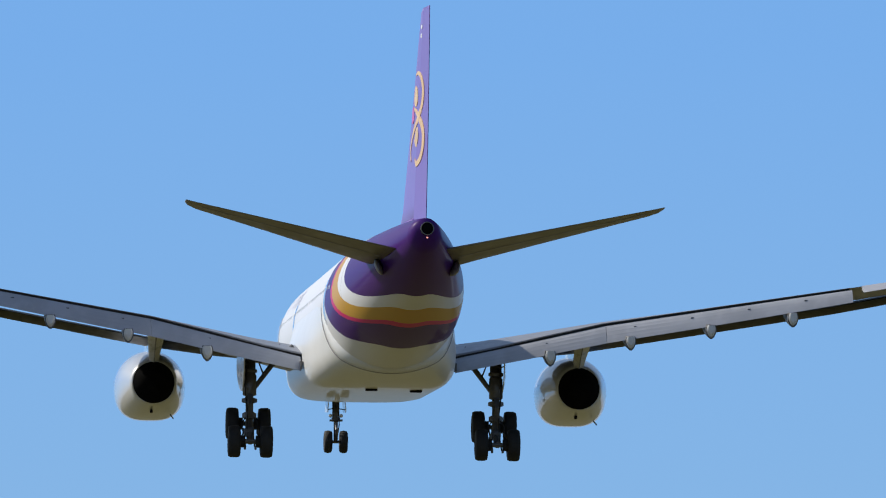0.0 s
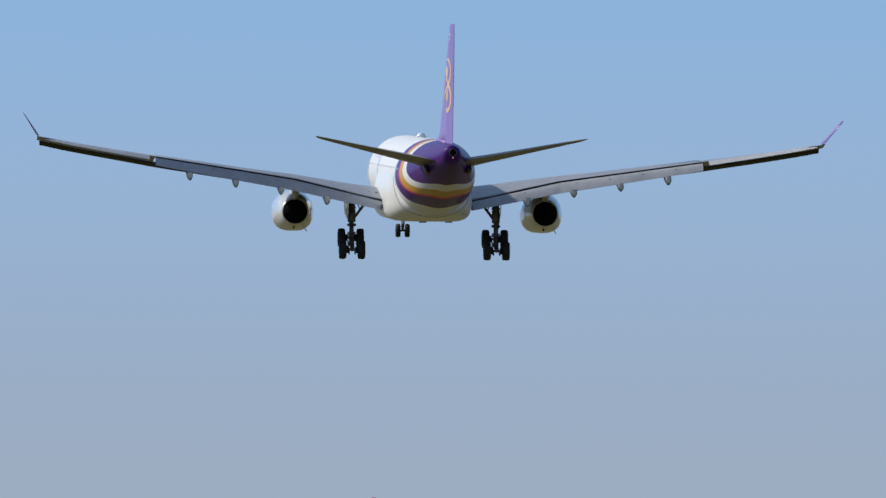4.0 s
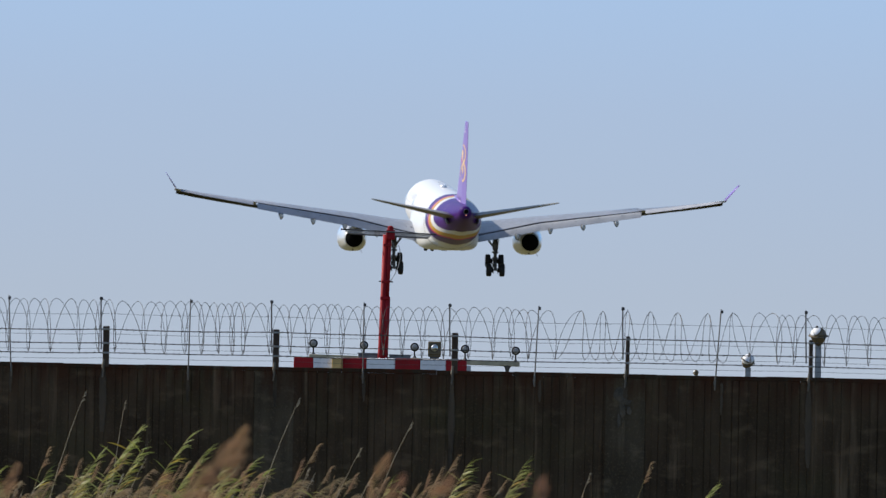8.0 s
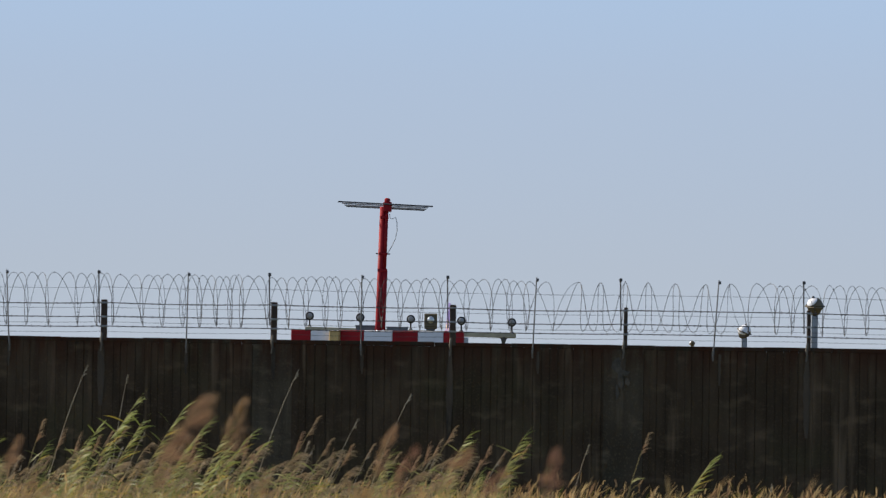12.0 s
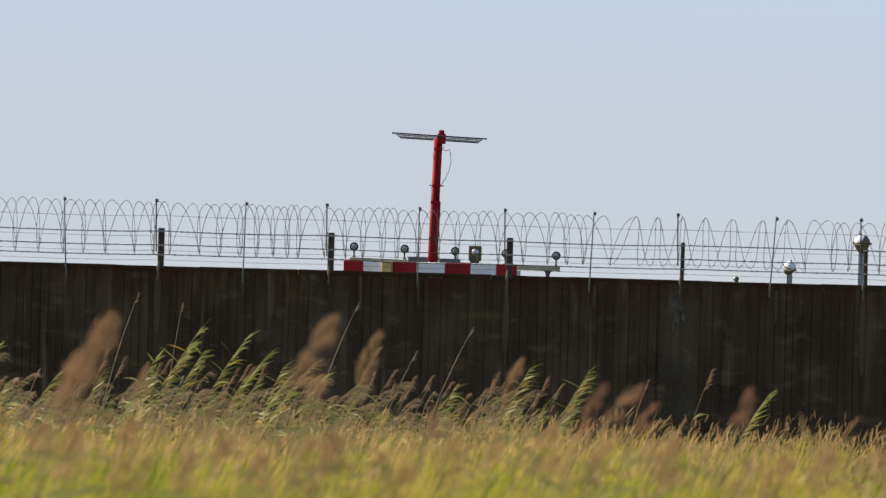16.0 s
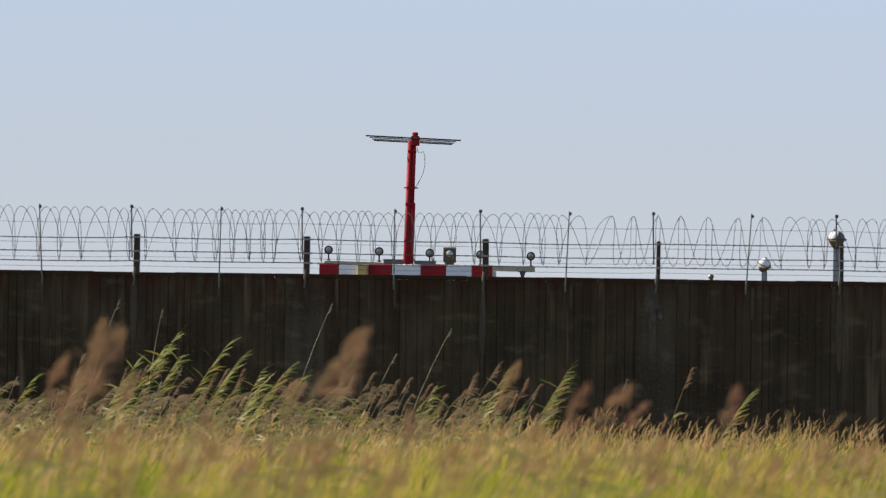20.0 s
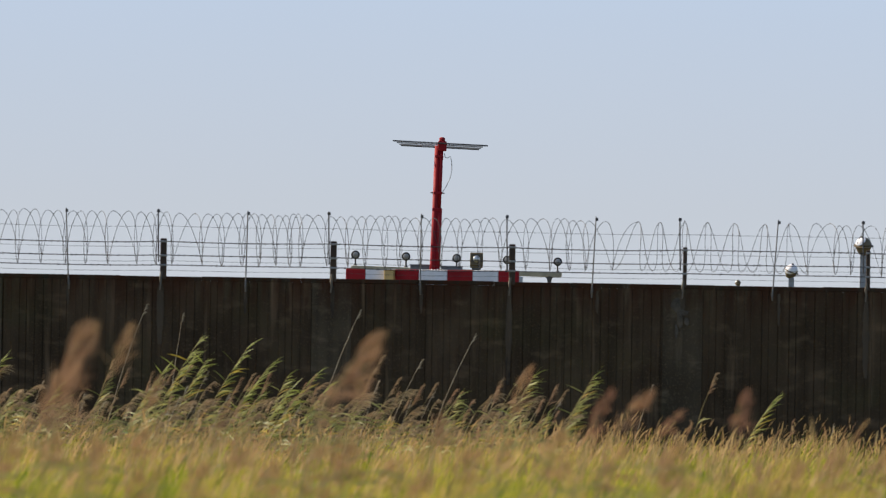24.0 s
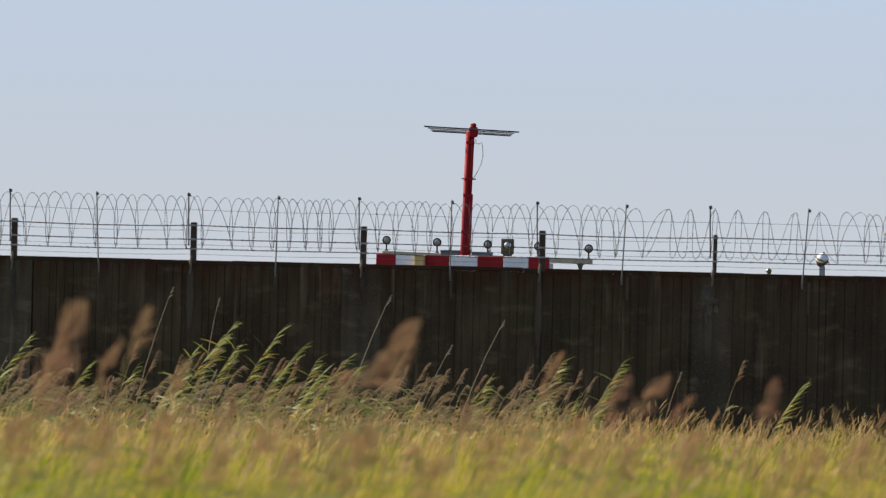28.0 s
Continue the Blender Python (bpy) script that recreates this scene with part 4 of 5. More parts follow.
def mid_pole(x, lean, group):
    p = thing("fence_pole", "thin leaning steel pole bolted to the wall face", "fence pole", Matrix.Translation((x, WALL_Y - 0.07, WALL_TOP)), group)
    part("pole", tube([(lean, 0, -0.17), (lean * 0.8, 0, 0.0), (0, 0, 1.02)], [0.011, 0.011, 0.009], 6), M_POLE, p)
    part("pole_cap", box(0.012, -0.015, 0.98, 0.045, 0.05, 0.05, 0.01), M_DARKSTEEL, p)
    part("foot_clamp", tube([(lean * 0.9, 0.01, -0.06), (lean, 0.01, -0.14), (lean + 0.004, 0.012, -0.25)], [0.014, 0.02, 0.013], 6), M_STRAP, p, "pale weathered clamp")
    return p


for i, x in enumerate(POSTS):
    fence_post(x, i in (6, 7), "posts along the wall")
for x, lean in MIDS:
    mid_pole(x, lean, "poles along the wall")


def barbs(bm, points, size, rng):
    """Small crossed spikes at the points."""
    for p in points:
        for k in range(2):
            d = Vector((rng.uniform(-1, 1), rng.uniform(-0.6, 0.6), rng.uniform(-1, 1))).normalized() * size
            s = Vector((-d.z, 0, d.x)) * 0.24
            a, b = Vector(p) - d, Vector(p) + d
            bm.faces.new([bm.verts.new(q) for q in (a, Vector(p) + s, b, Vector(p) - s)])


def strand(z, y, r, front, rng):
    """One barbed wire, sagging a little from post to post."""
    pts = []
    for a, b in zip(POSTS, POSTS[1:]):
        sag = rng.uniform(0.004, 0.02)
        for k in range(6):
            t = k / 6
            pts.append((a + (b - a) * t, y, z - sag * 4 * t * (1 - t) + 0.006 * math.sin(a * 3.1 + t)))
    pts.append((POSTS[-1], y, z))
    bm = tube(pts, r, 5)
    if front:
        xs = np.arange(POSTS[0], POSTS[-1], 0.105)
        barbs(bm, [(x + rng.uniform(-0.02, 0.02), y, float(np.interp(x, [q[0] for q in pts], [q[2] for q in pts]))) for x in xs], 0.028, rng)
    return tagged(part("barbed_wire", bm, M_WIRE), "rusty grey barbed wire strung along the wall" if front else "thin plain wire strung along the wall top", "barbed wire", "wires along the wall")


rng = random.Random(5)
for dz in (0.52, 0.305, 0.15):
    strand(WALL_TOP + dz, WALL_Y - 0.065, 0.0072, True, rng)
for dz in (0.765, 0.45, 0.22, 0.07):
    strand(WALL_TOP + dz, WALL_Y + 0.045, 0.0026, False, rng)


# where the two spirals are clipped together, along the wall: at the foot, then where they are stretched at the crown, then at the foot again
FEET_A = [-12.2, -11.85, -11.5, -11.1, -10.75, -10.35, -10.0, -9.6, -9.25, -8.9, -8.5, -8.12, -7.75, -7.35, -6.95, -6.55, -6.2, -5.84, -5.45, -5.14, -4.79, -4.33, -4.03, -3.79, -3.30, -3.0, -2.68, -2.42, -2.15, -1.93, -1.77, -1.35, -1.02,
          -0.75, -0.44, -0.22, 0.11, 0.44, 0.73, 1.04, 1.38, 1.77, 2.15, 2.46, 2.70, 3.13]
CROWNS = [3.53, 3.87, 4.26, 4.61, 5.05, 5.52, 5.90]
FEET_B = [6.21, 6.63, 6.87, 7.36, 7.71, 8.05, 8.4, 8.75, 9.1, 9.5, 9.85, 10.2, 10.6, 10.95, 11.3, 11.7, 12.1, 12.5]
CLIPS = [(x, -1) for x in FEET_A] + [(x, 1) for x in CROWNS] + [(x, -1) for x in FEET_B]


def razor_strand(clips, rng, hand):
    """One of the two opposed spirals of a razor wire coil, from clip to clip."""
    pts = []
    for (x0, l0), (x1, l1) in zip(clips, clips[1:]):
        p = x1 - x0
        r = float(np.interp(x0, [-6, 0, 4], [0.412, 0.40, 0.39])) + rng.uniform(-0.012, 0.012)
        shift, skew, full, lift = rng.uniform(-0.10, 0.03), rng.uniform(0.17, 0.30), rng.uniform(0.06, 0.09) if l0 < 0 else rng.uniform(0.0, 0.02), rng.uniform(-0.012, 0.012)
        turn, n = (2 * math.pi, 24) if l0 == l1 else (math.pi, 12)
        for k in range(n):
            u = k / n
            a = turn * u
            away = (1 - math.cos(a)) / 2 if l0 == l1 else math.sin(a) * 1.1
            xx = x0 + p * (u + hand * skew * away + shift * away) - (full * math.sin(a) if l0 == l1 else 0.0) + (0.012 * math.sin(2 * a) if l0 == l1 == 1 else 0.0)
            pts.append((xx, WALL_Y + 0.1 + hand * 0.36 * math.sin(a), WALL_TOP + 0.572 + lift * away + r * l0 * math.cos(a)))
    x, level = clips[-1]
    pts.append((x, WALL_Y + 0.1, WALL_TOP + 0.572 + 0.41 * level))
    return pts


def razor_coil(clips, seed):
    """Razor wire: two opposed spirals clipped together, unevenly stretched."""
    bm = bmesh.new()
    for hand in (1, -1):
        rng = random.Random(seed)
        pts = razor_strand(clips, rng, hand)
        tube(pts, 0.0042, 4, bm)
        barbs(bm, pts[::2], 0.016, rng)
    return tagged(part("razor_wire_coil", bm, M_WIRE), "grey razor wire coil stretched along the wall top", "razor wire", "coils on the wall")


for i in range(0, len(CLIPS) - 1, 8):
    razor_coil(CLIPS[i:i + 9], 40 + i)


# ---- antenna platform behind the wall ----
PY = 151.6
PLAT = thing("antenna_platform", "raised steel platform with red and white striped edge", "platform", Matrix.Translation((-1.125, PY, 0)) @ pose(0, 0, 0, 0, 0, -18))
EDGES = [(0, 0.332, 1), (0.332, 0.83, 0), (0.83, 1.23, 1), (1.23, 1.71, 0), (1.71, 2.134, 1), (2.134, 2.563, 0), (2.563, 2.9, 1)]
for a, b, red in EDGES:
    a, b = a * 1.06, b * 1.06
    part("striped_panel", box((a + b) / 2, 0, 3.83, b - a - 0.003, 0.07, 0.27, 0.012), M_RED if red else M_BARW, PLAT, "red painted panel" if red else "white painted panel")
part("deck", box(1.4, 0.62, 3.80, 2.75, 1.15, 0.16, 0.01), M_STEEL, PLAT, "galvanised deck")
for x in (0.15, 2.75):
    for y in (0.15, 1.1):
        part("platform_leg", box(x, y, 1.86, 0.12, 0.12, 3.72, 0.01), M_STEEL, PLAT)

# ---- red mast with its aerial rods ----
MAST = thing("antenna_mast", "red tubular mast with grey aerial rods on the platform", "antenna mast", Matrix.Translation((0.375, PY + 0.1, 3.88)) @ pose(0, 0, 0, 0, 1.3, 0))
part("mast_tube", tube([(-0.035, 0, 0.0), (-0.035, 0, 0.22), (-0.035, 0, 2.2)], [0.056, 0.050, 0.046], 14), M_RED, MAST, smooth=True)
part("mast_tube", tube([(0.04, 0, 0.05), (0.04, 0, 0.5), (0.04, 0, 1.12)], 0.048, 14), M_RED, MAST, smooth=True)
part("mast_tube", tube([(0.032, 0, 1.1), (0.032, 0, 2.16)], 0.034, 14), M_RED, MAST, smooth=True)
for z in (0.5, 1.12, 1.4, 2.02):
    part("clamp", box(0.0, 0, z, 0.17 if z < 1.2 else 0.145, 0.11, 0.05, 0.012), M_RED, MAST)
part("clamp_bolt", tube([(-0.12, 0, 1.4), (0.12, 0, 1.4)], 0.012, 6), M_DARKSTEEL, MAST)
part("mast_head", box(0.045, 0, 2.20, 0.15, 0.13, 0.17, 0.02), M_RED, MAST, "red mast head")
part("mast_cap", turned([(0.035, 2.27), (0.05, 2.29), (0.05, 2.33), (0.03, 2.35)], "z", 14, (0.04, 0, 0)), M_RED, MAST)
part("boom", box(0.04, 0.33, 2.19, 0.05, 0.76, 0.05, 0.008), M_ALU, MAST, "grey boom")
for k, (y, z, a, b) in enumerate(((-0.08, 2.245, -0.80, 0.82), (0.12, 2.225, -0.73, 0.74), (0.35, 2.205, -0.69, 0.71), (0.6, 2.19, -0.66, 0.68))):
    part("aerial_rod", tube([(a, y, z - 0.014 * a), (b, y, z - 0.014 * b)], 0.0105 if k else 0.0125, 8), M_DARKSTEEL if k in (0, 3) else M_STEEL, MAST, "dark aerial rod" if k == 0 else "grey aerial rod")
part("aerial_cable", tube([(0.085, 0, 2.08), (0.10, 0, 2.01), (0.14, 0, 2.0), (0.19, 0, 2.03), (0.215, 0, 1.95), (0.225, 0, 1.8), (0.20, 0, 1.66), (0.14, 0, 1.52), (0.07, 0, 1.4)], 0.0055, 6), M_CABLE, MAST, "thin hanging cable")
for s in (-1, 1):
    part("foot_brace", tube([(s * 0.10, -0.1, -0.02), (s * 0.02, 0, 0.17)], 0.014, 6), M_BARW, MAST)
part("base_plate", box(0, 0, 0.01, 0.3, 0.3, 0.03, 0.005), M_STEEL, MAST)
crate = thing("equipment_box", "grey steel equipment box beside the mast foot", "equipment box", Matrix.Translation((0.62, PY + 0.2, 3.88)))
part("body", box(0.05, 0, 0.075, 0.36, 0.3, 0.15, 0.012), M_POLE, crate)
part("box_lid", box(0.05, 0, 0.156, 0.38, 0.32, 0.016, 0.004), M_STEEL, crate)
crate2 = thing("equipment_box", "grey steel equipment box beside the mast foot", "equipment box", Matrix.Translation((0.13, PY + 0.3, 3.88)))
part("body", box(0, 0, 0.085, 0.34, 0.3, 0.17, 0.012), M_POLE, crate2)
part("box_lid", box(0, 0, 0.176, 0.36, 0.32, 0.016, 0.004), M_STEEL, crate2)
tanbox = thing("junction_box", "tan junction box fixed to the striped platform edge", "junction box", Matrix.Translation((-0.37, PY - 0.28, 3.72)) @ pose(0, 0, 0, 0, 0, -18))
part("body", box(0, -0.06, 0.12, 0.17, 0.1, 0.21, 0.012), M_TAN, tanbox)
part("box_lid", box(0, -0.062, 0.23, 0.18, 0.115, 0.02, 0.004), M_TAN, tanbox)

# ---- approach lamp bar farther back ----
LY = 180.0
BAR = thing("lamp_bar", "tan weathered beam on steel legs carrying approach lamps", "lamp bar", Matrix.Translation((-1.2, LY, 0)) @ pose(0, 0, 4.42, 0, 1.0, 0))
part("beam", box(2.1, 0, -0.05, 4.25, 0.12, 0.095, 0.012), M_BEAM, BAR)
for x in (0.4, 2.1, 3.98):
    part("bar_leg", tube([(x, 0, -4.42), (x, 0, -0.2), (x, 0, -0.08)], [0.035, 0.035, 0.07], 8), M_DARKSTEEL, BAR)
    part("saddle", loft([[(x - 0.085, -0.04, -0.098), (x + 0.085, -0.04, -0.098), (x + 0.085, 0.04, -0.098), (x - 0.085, 0.04, -0.098)], [(x - 0.035, -0.04, -0.14), (x + 0.035, -0.04, -0.14), (x + 0.035, 0.04, -0.14), (x - 0.035, 0.04, -0.14)]]), M_DARKSTEEL, BAR)


def approach_lamp(at):
    p = thing("approach_lamp", "small round approach lamp with dark rim on the beam", "lamp", at, "lamps on the bar")
    part("stem", tube([(0, 0, -0.215), (0, 0, -0.17), (0, 0, -0.05)], [0.045, 0.016, 0.018], 8), M_DARKSTEEL, p)
    part("housing", turned([(0.055, 0.0), (0.082, 0.0), (0.088, 0.012), (0.084, 0.06), (0.06, 0.12), (0.02, 0.14)], "y", 22, (0, -0.06, 0)), M_LAMPBLACK, p, "dark lamp housing", True)
    part("lens", turned([(0.058 * math.sin(a), -0.004 - 0.018 * (math.cos(a) - 0.02)) for a in np.linspace(1.55, 0.1, 8)], "y", 20, (0, -0.06, 0)), M_FROST, p, "pale ribbed glass lens", True)
    return p


lamp0 = approach_lamp(Matrix.Translation((-1.141, LY, 4.635)))
for k in range(1, 5):
    copy_thing(lamp0, Matrix.Translation((-1.141 + 1.02 * k, LY, 4.635 - 0.0178 * k)))
flood = thing("box_lamp", "square olive lamp with round glass on the beam", "lamp", Matrix.Translation((1.301, LY, 4.39)))
part("housing", box(0, 0, 0.175, 0.25, 0.14, 0.31, 0.012), M_OLIVE, flood)
part("bezel", loft([[(0.13 * sx, -0.075, 0.19 + 0.13 * sz) for sx, sz in ((-1, -1), (1, -1), (1, 1), (-1, 1))], [(0.115 * sx, -0.09, 0.19 + 0.115 * sz) for sx, sz in ((-1, -1), (1, -1), (1, 1), (-1, 1))]]), M_OLIVE, flood)
part("lens", turned([(0.074 * math.sin(a), -0.092 - 0.05 * (math.cos(a) - 0.02)) for a in np.linspace(1.55, 0.1, 9)], "y", 24, (0, 0, 0.20)), M_LENS, flood, "round glass lens", True)
part("lamp_foot", box(0, 0, 0.01, 0.18, 0.12, 0.05, 0.01), M_DARKSTEEL, flood)


def flash_lamp(x, y, z, r, post_w, tilt, cap, label):
    """A round brown lamp head on a square post: a white cap for the highlight, facing up and aside, a thin flange, a
    tapering bowl.
    """
    p = thing("flash_lamp", label, "lamp", Matrix.Translation((x, y, 0)), "lamps on posts")
    lean = Matrix.Translation((0, 0, z)) @ pose(0, 0, 0, 12, tilt, 0)
    dome = [(r * math.sin(a), r * math.cos(a)) for a in np.linspace(0.06, 1.55, 10)]
    head = part("lamp_head", turned(dome, "z", 28), M_OLIVE, p, "dull brown enamel lamp head", True)
    moved(head, lean)
    # highlight shaped as a white cap; nearly the whole dome on the pale lamp
    glass = part("dome_cap", turned([(r * 1.03 * math.sin(a), r * 1.03 * math.cos(a)) for a in np.linspace(0.05, cap, 10)] + [(r * 0.9 * math.sin(cap), r * 0.9 * math.cos(cap))], "z", 24), M_BARW, p, "white cap for the bright highlight on the dome", True)
    moved(glass, Matrix.Translation((0, 0, z)) @ pose(0, 0, 0, 40, 0, 0) @ pose(0, 0, 0, 0, tilt - 32, 0))
    rim = part("flange", turned([(r * 0.97, r * 0.03), (r * 1.25, -r * 0.05), (r * 1.26, -r * 0.09), (r * 0.97, -r * 0.08)], "z", 28), M_OLIVE, p, "thin flared flange")
    moved(rim, lean)
    bowl = part("lamp_bowl", turned([(r * 0.99, -r * 0.01), (r * 0.93, -r * 0.35), (r * 0.74, -r * 0.75), (r * 0.5, -r * 1.05), (r * 0.42, -r * 1.2)], "z", 28), M_OLIVE, p, "dull brown lower bowl", True)
    moved(bowl, lean)
    for a in (40, 150, 265):
        clip = part("flange_clip", box(r * 1.14, 0, -r * 0.03, r * 0.2, r * 0.16, r * 0.2, r * 0.03), M_DARKSTEEL, p)
        moved(clip, lean @ pose(0, 0, 0, 0, 0, a))
    knob = part("lamp_knob", turned([(r * 0.16, 0), (r * 0.18, r * 0.12), (r * 0.1, r * 0.24)], "z", 12, (-r * 0.22, 0, r * 0.95)), M_DARKSTEEL, p)
    moved(knob, lean)
    part("lamp_bracket", box(0, 0.02, z - r * 1.15, post_w * 0.8, 0.08, r * 0.5, 0.01), M_STEEL, p)
    part("lamp_post", box(0, 0.04, (z - r * 1.1) / 2, post_w, post_w, z - r * 1.1, 0.01), M_STEEL, p, "grey square post")
    return p


flash_lamp(8.6, 170.15, 4.83, 0.155, 0.12, 0, 0.8, "brown flash lamp with white highlight cap on a tall grey post")
flash_lamp(7.47, 175.65, 4.40, 0.125, 0.11, 22, 1.45, "white-domed flash lamp tilted on a grey post")
flash_lamp(6.58, 180.0, 4.20, 0.055, 0.06, -15, 0.5, "small brown flash lamp barely topping the wall")


# ---- reeds ----
def ribbon(bm, pts, widths, side):
    """A flat blade along pts."""
    rows = []
    for p, w in zip(pts, widths):
        rows.append((bm.verts.new(Vector(p) - side * w / 2), bm.verts.new(Vector(p) + side * w / 2)))
    for a, b in zip(rows, rows[1:]):
        bm.faces.new((a[0], a[1], b[1], b[0]))


def stem_curve(h, lean, n=7):
    return [(lean * h * (t ** 1.6), 0.0, h * t * (1 - 0.08 * lean * t)) for t in (k / (n - 1) for k in range(n))]


def along(curve, t):
    f = t * (len(curve) - 1)
    i = min(int(f), len(curve) - 2)
    return Vector(curve[i]).lerp(Vector(curve[i + 1]), f - i)


def reed(kind, h, lean, rng, label, group, at, thick=1.0):
    """One reed: stalk, stiff leaves streaming down the wind, and a plume."""
    p = thing("reed", label, "reed", at, group)
    cur = stem_curve(h, lean)
    part("stalk", tube(cur, [0.0062 * thick * (1 - 0.6 * k / 6) for k in range(7)], 5), M_DRYSTEM if kind == "dry" else M_REEDSTEM, p)
    if kind in ("leafy", "plumed"):
        n = 50 if kind == "leafy" else 6
        for k in range(n):
            f = k / (n - 1)
            t = (0.50 + 0.49 * f if kind == "leafy" else 0.45 + 0.35 * f) + rng.uniform(-0.04, 0.04)
            base = along(cur, min(t, 0.995))
            L = rng.uniform(0.16, 0.40) * (1.08 - 0.45 * f)
            a = (rng.gauss(0, 0.4) if rng.random() < 0.94 else rng.uniform(2.3, 3.9))
            up, droop = rng.uniform(0.15, 0.95) + 0.3 * f, rng.uniform(0.1, 0.55)
            d = Vector((math.cos(a), math.sin(a), 0))
            pts = [base + d * L * s + Vector((0, 0, L * (up * s - droop * s * s))) for s in (0, 0.25, 0.5, 0.75, 1)]
            bm = bmesh.new()
            w = rng.uniform(0.009, 0.022) * thick
            ribbon(bm, pts, (w * 0.6, w, w * 0.9, w * 0.55, 0.002), Vector((-d.y * 0.5 + rng.uniform(-0.3, 0.3), d.x * 0.5 + rng.uniform(0.0, 0.6), 0.7)).normalized())
            part("leaf", bm, M_REEDLEAF if rng.random() < 0.80 or f > 0.75 else M_YELLOWLEAF, p)
        if kind == "leafy":
            bm = bmesh.new()
            tip, d0 = along(cur, 0.97), (along(cur, 1.0) - along(cur, 0.85)).normalized()
            ribbon(bm, [tip + d0 * 0.26 * s + Vector((0.06 * s * s, 0, 0)) for s in (0, 0.3, 0.7, 1)], (0.01, 0.015, 0.01, 0.002), Vector((0.3, 0.5, 0.4)).normalized())
            part("leaf", bm, M_REEDLEAF, p)
    if kind in ("plumed", "dry"):
        big = {"plumed": 0.32, "dry": 0.17}[kind]
        n = {"plumed": 46, "dry": 22}[kind]
        bm = bmesh.new()
        tip = along(cur, 1.0)
        d0 = (tip - along(cur, 0.85)).normalized()
        spread = {"plumed": 0.16, "dry": 0.08}[kind]
        for k in range(n):
            t = rng.random()
            b = tip + d0 * big * (t - 0.25)
            L = big * rng.uniform(0.25, 0.55) * (1 - 0.4 * t)
            a = rng.uniform(0, 6.28)
            d = (d0 * 1.0 + Vector((math.cos(a) * spread * 1.6 + 0.28, math.sin(a) * spread * 1.6, rng.uniform(-0.2, 0.35)))).normalized()
            pts = [b + d * L * s + Vector((0.2 * L * s * s, 0, -0.3 * L * s * s)) for s in (0, 0.4, 0.75, 1)]
            w = rng.uniform(0.004, 0.008) * thick
            ribbon(bm, pts, (w * 0.5, w, w, w * 0.3), Vector((rng.uniform(-1, 1), rng.uniform(-0.4, 0.4), rng.uniform(-1, 1))).normalized())
        part("plume", bm, M_PLUME if kind == "plumed" else M_DRYSTEM, p, "feathery brown plume" if kind == "plumed" else "small pale plume")
    return p


def nodding_reed(h, lean, rng, at):
    """A drab reed whose plume hangs over down the wind."""
    p = thing("reed", LAB["nodding"], "reed", at, "reeds before the wall")

    def axis(t):
        over = max(0.0, t - 0.72) / 0.28
        return Vector((lean * h * t ** 1.5 + 0.17 * over ** 1.6, 0, h * t - 0.12 * over ** 2.4))
    part("stalk", tube([axis(t) for t in (0, 0.3, 0.6, 0.75, 0.83, 0.9, 0.96, 1.0)], [0.006, 0.0055, 0.005, 0.0045, 0.004, 0.003, 0.002, 0.001], 5), M_REEDSTEM, p)
    bm = bmesh.new()
    for k in range(64):
        t = 0.80 + 0.2 * rng.random() ** 0.8
        b, d0 = axis(t), (axis(min(t + 0.02, 1.0)) - axis(t - 0.03)).normalized()
        L, a = rng.uniform(0.07, 0.17), rng.uniform(0, 6.28)
        d = (d0 + Vector((0.25 + 0.3 * math.cos(a), 0.35 * math.sin(a), rng.uniform(-0.55, 0.25)))).normalized()
        w = rng.uniform(0.004, 0.0085)
        ribbon(bm, [b + d * L * s + Vector((0.1 * L * s * s, 0, -0.45 * L * s * s)) for s in (0, 0.4, 0.75, 1)], (w * 0.5, w, w, w * 0.3), Vector((rng.uniform(-1, 1), rng.uniform(-0.4, 0.4), rng.uniform(-1, 1))).normalized())
    part("plume", bm, M_DRABPLUME, p, "drab brown hanging plume")
    for k in range(4):
        q, L = axis(rng.uniform(0.45, 0.78)), rng.uniform(0.25, 0.45)
        d = Vector((1, rng.uniform(-0.5, 0.5), 0)) * rng.choice((1, 1, 1, -0.7))
        up = rng.uniform(0.2, 0.9)
        bm = bmesh.new()
        ribbon(bm, [q + d * L * u + Vector((0, 0, L * (up * u - 0.5 * u * u))) for u in (0, 0.3, 0.65, 1)], (0.01, 0.02, 0.016, 0.002), Vector((0.1, 0.5, 0.8)).normalized())
        part("leaf", bm, M_REEDLEAF if k < 3 else M_YELLOWLEAF, p)
    return p


